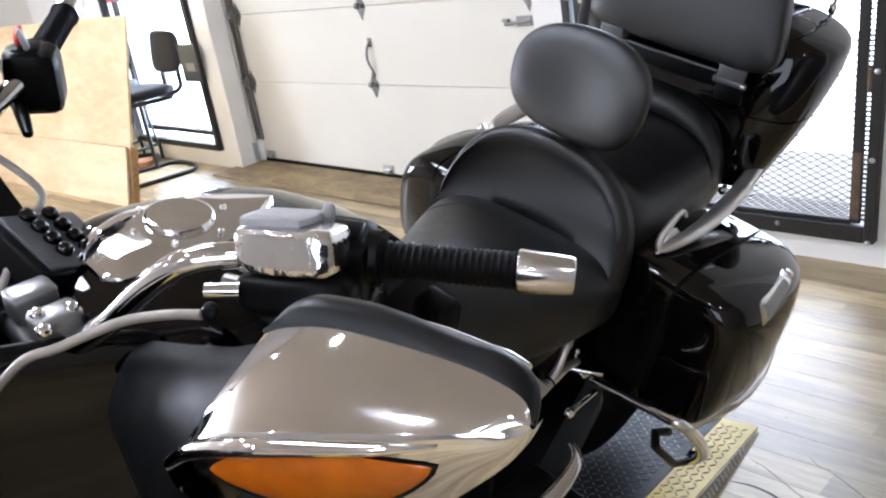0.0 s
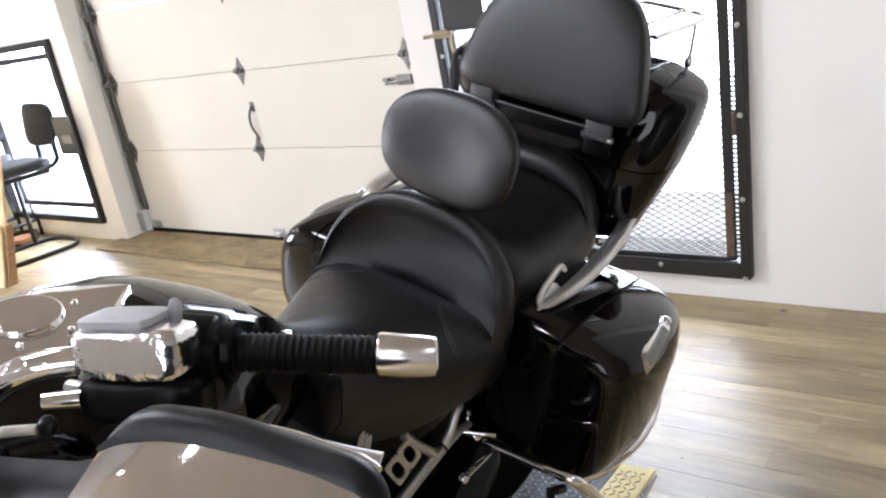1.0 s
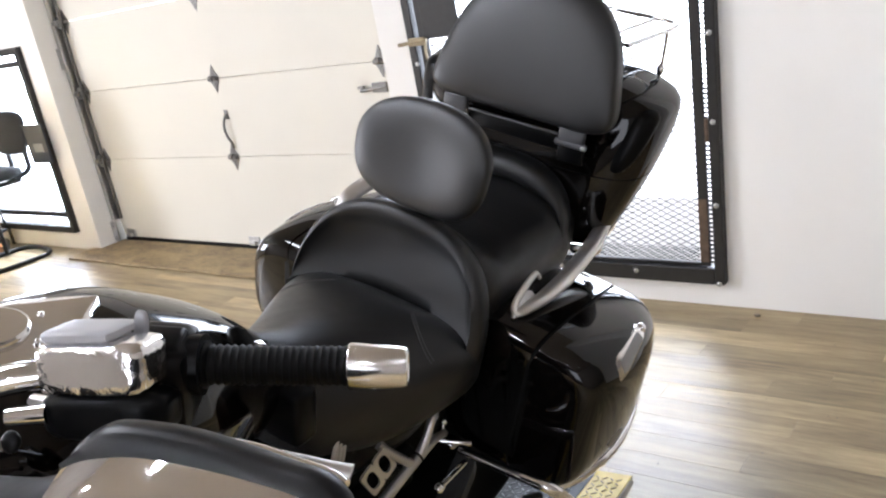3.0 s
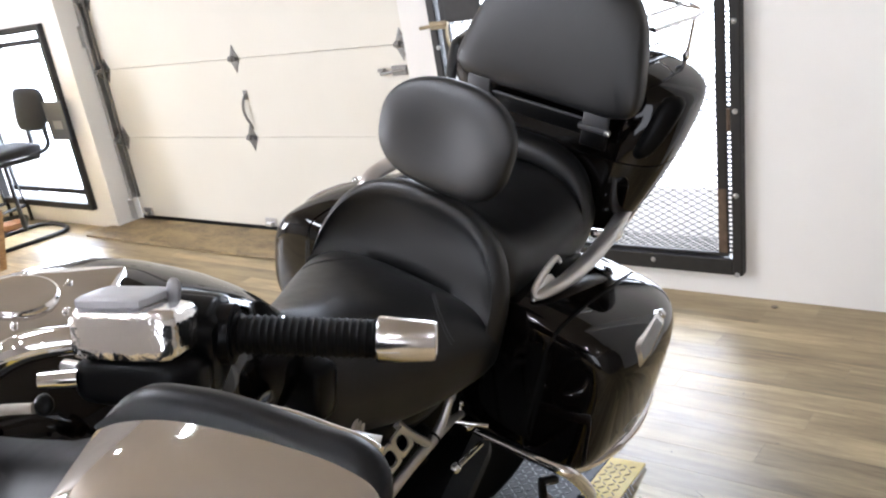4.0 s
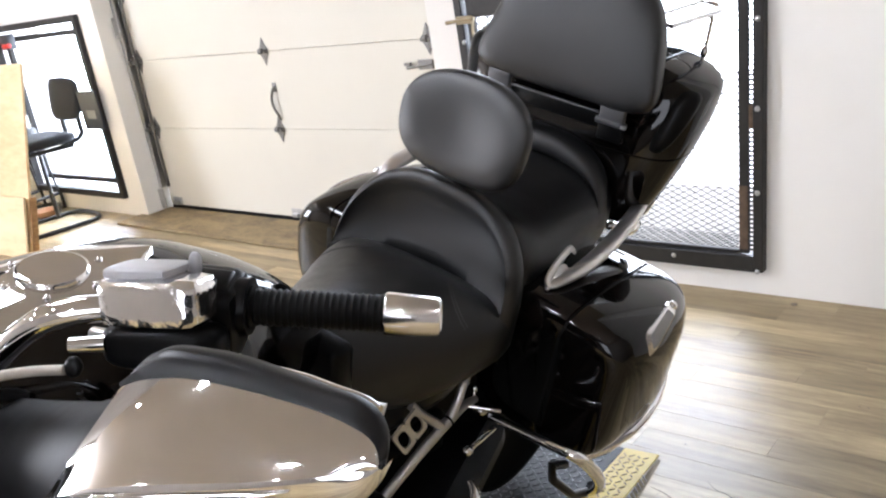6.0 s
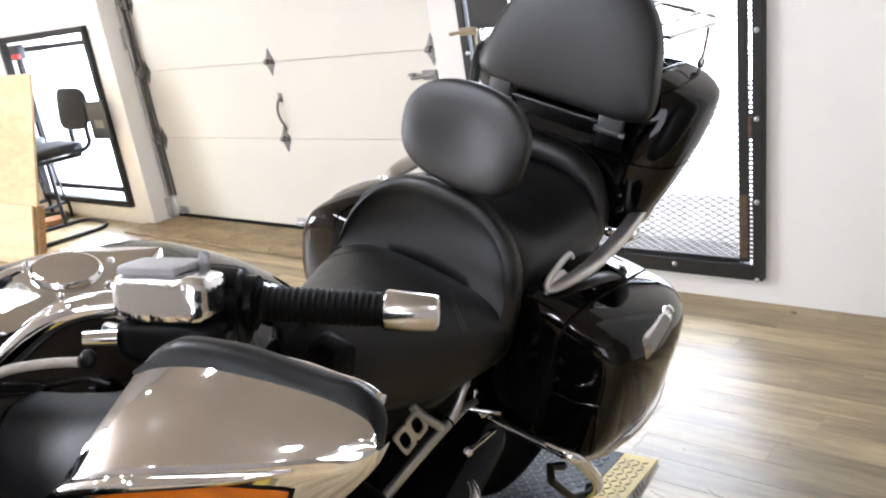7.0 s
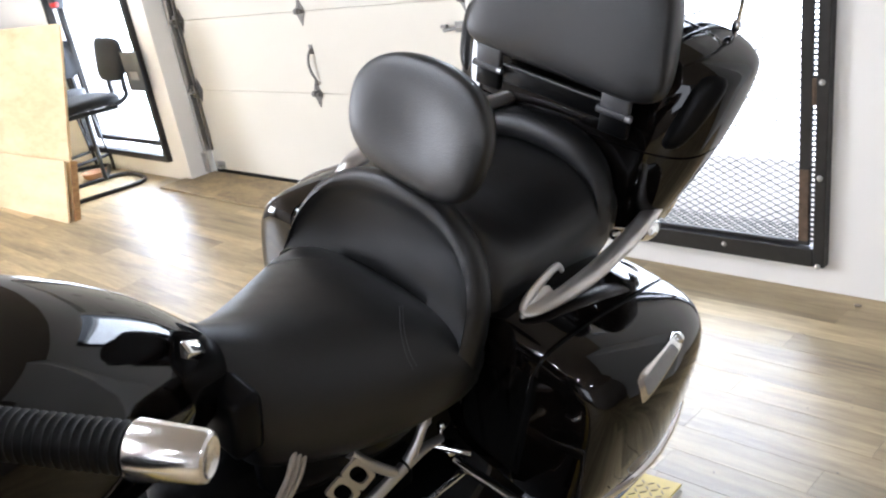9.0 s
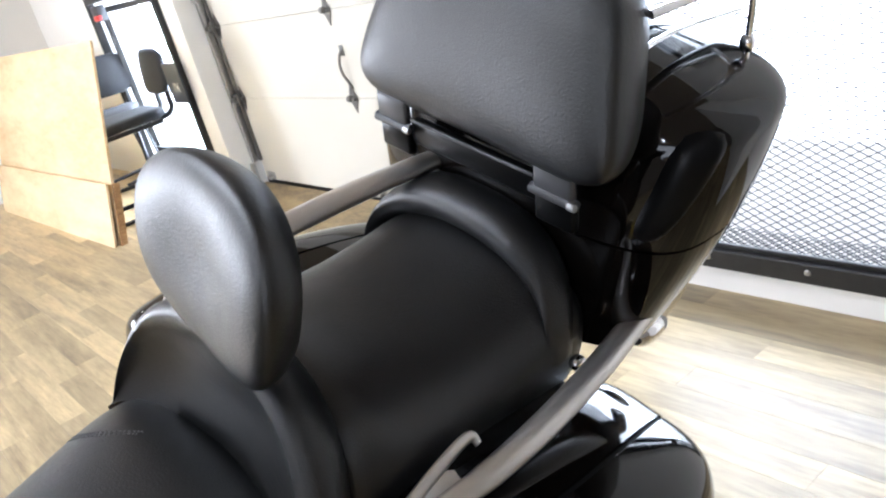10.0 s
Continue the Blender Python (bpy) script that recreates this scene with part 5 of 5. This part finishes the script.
# left side below the seat: hoses, stand linkage, foot gear
part("frame_tube", tube([(0.128, 1.118, 0.591), (0.128, 1.070, 0.577), (0.128, 1.032, 0.565), (0.129, 0.95, 0.536), (0.131, 0.88, 0.510), (0.135, 0.80, 0.480)], 0.0105, 14, 6), "silver", bike, "grey metal frame tube")
part("upper_branch", tube([(0.128, 1.110, 0.589), (0.127, 1.135, 0.618), (0.125, 1.150, 0.645), (0.122, 1.170, 0.665)], [0.010, 0.0085, 0.008, 0.007], 12, 5), "silver", bike, "grey branch of the frame tube")
part("lower_branch", tube([(0.128, 1.112, 0.588), (0.128, 1.140, 0.594), (0.128, 1.165, 0.596), (0.128, 1.195, 0.590)], [0.010, 0.009, 0.008, 0.007], 12, 5), "silver", bike, "grey branch of the frame tube")
part("clip", tube([(0.128, 1.106, 0.5885), (0.128, 1.110, 0.5895)], 0.0118, 14, 2), "rubber", bike, "black ring clip")
part("cap", squircle((0.007, 0.007, 0.009), 2.2, 2.2, 4, None, pose(0.126, 1.158, 0.652, 35)), "palegrey", bike, "pale plastic cap")
part("cross_tube", tube([(0.112, 1.004, 0.683), (0.118, 1.025, 0.655), (0.126, 1.055, 0.622), (0.128, 1.084, 0.592)], 0.0088, 12, 5), "silver", bike, "grey cross tube")


def bracket():
    """A thin rounded plate with two oval holes, in its own x-y plane."""
    def oval(cx, a, b, n, z):
        pts = []
        for k in range(28):
            c, d = math.cos(k * math.pi / 14), math.sin(k * math.pi / 14)
            pts.append(Vector((cx + a * math.copysign(abs(c) ** (2 / n), c), b * math.copysign(abs(d) ** (2 / n), d), z)))
        return pts
    cells = []
    for cx in (-0.0175, 0.0175):
        rings = [oval(cx, 0.0176, 0.041, 7, 0.002), oval(cx, 0.0115, 0.029, 2.6, 0.002), oval(cx, 0.0115, 0.029, 2.6, -0.002), oval(cx, 0.0176, 0.041, 7, -0.002)]
        cells.append(loft(rings + rings[:1], caps=False))
    return join(*cells)


plate = bracket()
across, along = Vector((0, -0.894, -0.447)), Vector((0, 0.533, -0.846))
face = across.cross(along)
bmesh.ops.transform(plate, matrix=Matrix((across, along, face)).transposed().to_4x4(), verts=plate.verts)
bmesh.ops.translate(plate, vec=(0.124, 0.995, 0.632), verts=plate.verts)
part("bracket_plate", plate, "silver", bike, "bright bracket with two oval openings", smooth=False)
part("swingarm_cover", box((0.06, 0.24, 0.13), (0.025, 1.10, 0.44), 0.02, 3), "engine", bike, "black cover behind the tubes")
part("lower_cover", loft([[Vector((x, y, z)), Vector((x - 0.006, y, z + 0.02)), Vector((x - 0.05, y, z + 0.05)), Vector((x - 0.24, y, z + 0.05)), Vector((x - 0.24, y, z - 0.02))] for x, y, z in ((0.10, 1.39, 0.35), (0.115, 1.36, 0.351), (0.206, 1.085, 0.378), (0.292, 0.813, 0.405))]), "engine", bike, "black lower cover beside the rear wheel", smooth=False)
part("link_rod", join(tube([(0.177, 1.197, 0.543), (0.185, 1.143, 0.556), (0.193, 1.089, 0.569)], 0.0055, 10, 3), squircle((0.009, 0.011, 0.009), 2.4, 2.4, 4, None, pose(0.193, 1.087, 0.569))), "chrome", bike, "chrome link rod with a ball end")
part("pivot_clamp", join(squircle((0.016, 0.016, 0.010), 3, 3, 4, None, pose(0.131, 1.215, 0.556)), cylinder((0.12, 1.19, 0.57), (0.175, 1.22, 0.572), 0.006, sides=10), squircle((0.008, 0.008, 0.008), 2, 2, 4, None, pose(0.114, 1.211, 0.600)), tube([(0.114, 1.211, 0.600), (0.122, 1.20, 0.575), (0.131, 1.21, 0.556)], 0.004, 8, 4)), "chrome", bike, "chrome pivot clamp")
guard = part("pannier_guard", tube([(0.175, 1.180, 0.585), (0.265, 1.175, 0.595), (0.325, 1.172, 0.603), (0.372, 1.182, 0.598), (0.385, 1.253, 0.513), (0.378, 1.288, 0.458), (0.352, 1.32, 0.40)], [0.008, 0.009, 0.010, 0.0115, 0.0125, 0.012, 0.009], 12, 7), "chrome", bike, "chrome tube guard below the pannier")
part("guard_loop", tube([(0.335, 1.205, 0.545), (0.335, 1.150, 0.580), (0.335, 1.166, 0.535), (0.337, 1.268, 0.420), (0.342, 1.340, 0.380), (0.345, 1.335, 0.405)], 0.009, 8, 1, smooth=False), "satin", guard, "black hexagonal loop")
part("heel_guard", tube([(0.235, 1.04, 0.555), (0.262, 1.02, 0.548), (0.272, 0.97, 0.532), (0.272, 0.88, 0.51), (0.27, 0.80, 0.49)], [0.006, 0.010, 0.014, 0.016, 0.016], 12, 6, 0.45), "chrome", bike, "bright foot board edge")
part("foot_board", box((0.12, 0.28, 0.02), (0.245, 0.87, 0.485), 0.008, 2, None), "rubber", bike, "black foot board")
part("side_stand", tube([(0.14, 0.78, 0.36), (0.22, 0.72, 0.25), (0.30, 0.66, 0.165)], 0.013, 10, 4), "satin", bike, "black side stand")
for k in range(3):
    part("hose", tube([(0.10, 0.930 - 0.009 * k, 0.735 + 0.004 * k), (0.106, 0.918 - 0.011 * k, 0.705 + 0.004 * k), (0.106, 0.900 - 0.011 * k, 0.675 + 0.004 * k), (0.10, 0.872 - 0.009 * k, 0.640)], 0.0048, 10, 5), "hosegrey", bike, "grey rubber hose")


# ---- ceiling lamps ----
def lamp(x, y):
    l = thing("ceiling_lamp", "round ceiling spot lamp, lit", "lamp", "ceiling spots", m=pose(x, y, CEIL))
    part("housing", cylinder((0, 0, 0), (0, 0, -0.05), 0.075, 0.085, 24), "wall", l)
    part("bulb", squircle((0.055, 0.055, 0.02), 2, 2, 4, None, pose(0, 0, -0.052)), "bulb", l, "glowing lamp face")
    return l


first = lamp(0.9, -1.0)
for x, y in ((-0.5, -1.0), (-1.9, -1.0), (-3.3, -1.0), (-4.7, -0.4), (-4.7, 1.2), (-3.3, 0.9), (-0.5, -2.3), (0.9, -2.3), (-1.9, -2.3), (1.9, 0.4), (-3.3, 0.2)):
    copy_thing(first, pose(x, y, CEIL))

panel = thing("ceiling_panel_lamp", "square ceiling panel lamp, lit, in a white frame", "lamp", m=pose(-1.45, 0.50, CEIL))
part("panel_frame", join(*[box((0.66, 0.03, 0.04), (0, y, -0.02), 0.004) for y in (-0.315, 0.315)], *[box((0.03, 0.60, 0.04), (x, 0, -0.02), 0.004) for x in (-0.315, 0.315)]), "wall", panel, smooth=False)
part("diffuser", box((0.60, 0.60, 0.012), (0, 0, -0.02), 0.002), "panel", panel, "glowing diffuser", smooth=False)

# grit on the floor
rng = random.Random(4)
bms = []
for _ in range(90):
    x, y = rng.uniform(-0.4, 1.0), rng.uniform(1.3, 2.93)
    r = rng.uniform(0.0008, 0.0022)
    bms.append(squircle((r * 1.6, r, r * 0.7), 2, 2, 1, None, pose(x, y, r * 0.4, 0, 0, rng.uniform(0, 180))))
bms.append(squircle((0.012, 0.009, 0.005), 2.5, 2, 2, None, pose(-0.345, 2.905, 0.005)))
grit = link("floor_grit", join(*bms), "grit")
tagged(grit, "small grit and crumbs scattered on the floor", "grit", kind="stuff")

# ---- floor ----
cracks = []
for line, wide in (([(-0.306, 1.635), (-0.247, 1.647), (-0.196, 1.642), (-0.162, 1.627), (-0.10, 1.60)], 0.0030), ([(-0.303, 1.741), (-0.258, 1.730), (-0.220, 1.711), (-0.168, 1.685), (-0.126, 1.665), (-0.07, 1.645)], 0.0012), ([(-0.185, 1.820), (-0.151, 1.797), (-0.122, 1.792), (-0.056, 1.757), (-0.015, 1.735), (0.05, 1.71)], 0.0012)):
    cracks.append(tube([(x, y, 0.0) for x, y in line], [0.0006] + [wide] * (len(line) - 2) + [0.0006], 8, 5, 0.3))
tagged(link("floor_crack", join(*cracks), "rubber"), "dark wavy cracks in the vinyl floor by the lift", "crack", kind="stuff")

PW, PL, TH = 0.098, 0.92, 0.006
pm = box((PL - 0.0005, PW - 0.0004, TH), (0, 0, -TH / 2), 0.0003, 1)
plank = bpy.data.meshes.new("plank")
pm.to_mesh(plank)
pm.free()
plank.materials.append(M["plank"])
rng = random.Random(7)
count = 0
y = WALL_Y - PW / 2
far = []
while y > YS:
    x = XW + rng.uniform(0.0, PL)
    while x < XE:
        near = 1.0 < y < WALL_Y and -5.4 < x < 1.2 and count < 300
        if near:
            ob = new("plank", plank)
            ob.location, ob.parent = (x, y, 0), floor
            count += 1
        else:
            far.append((x, y))
        x += PL
    y -= PW
v, f = [], []
for x, y in far:
    i = len(v)
    for dx, dy in ((-1, -1), (1, -1), (1, 1), (-1, 1)):
        v.append((min(max(x + dx * (PL / 2 - 0.0006), XW), XE), max(y + dy * (PW / 2 - 0.0004), YS), 0))
    f.append((i, i + 1, i + 2, i + 3))
me = bpy.data.meshes.new("planks")
me.from_pydata(v, [], f)
me.materials.append(M["plank"])
ob = new("planks", me)
ob.parent = floor
ob["kind"] = "stuff"
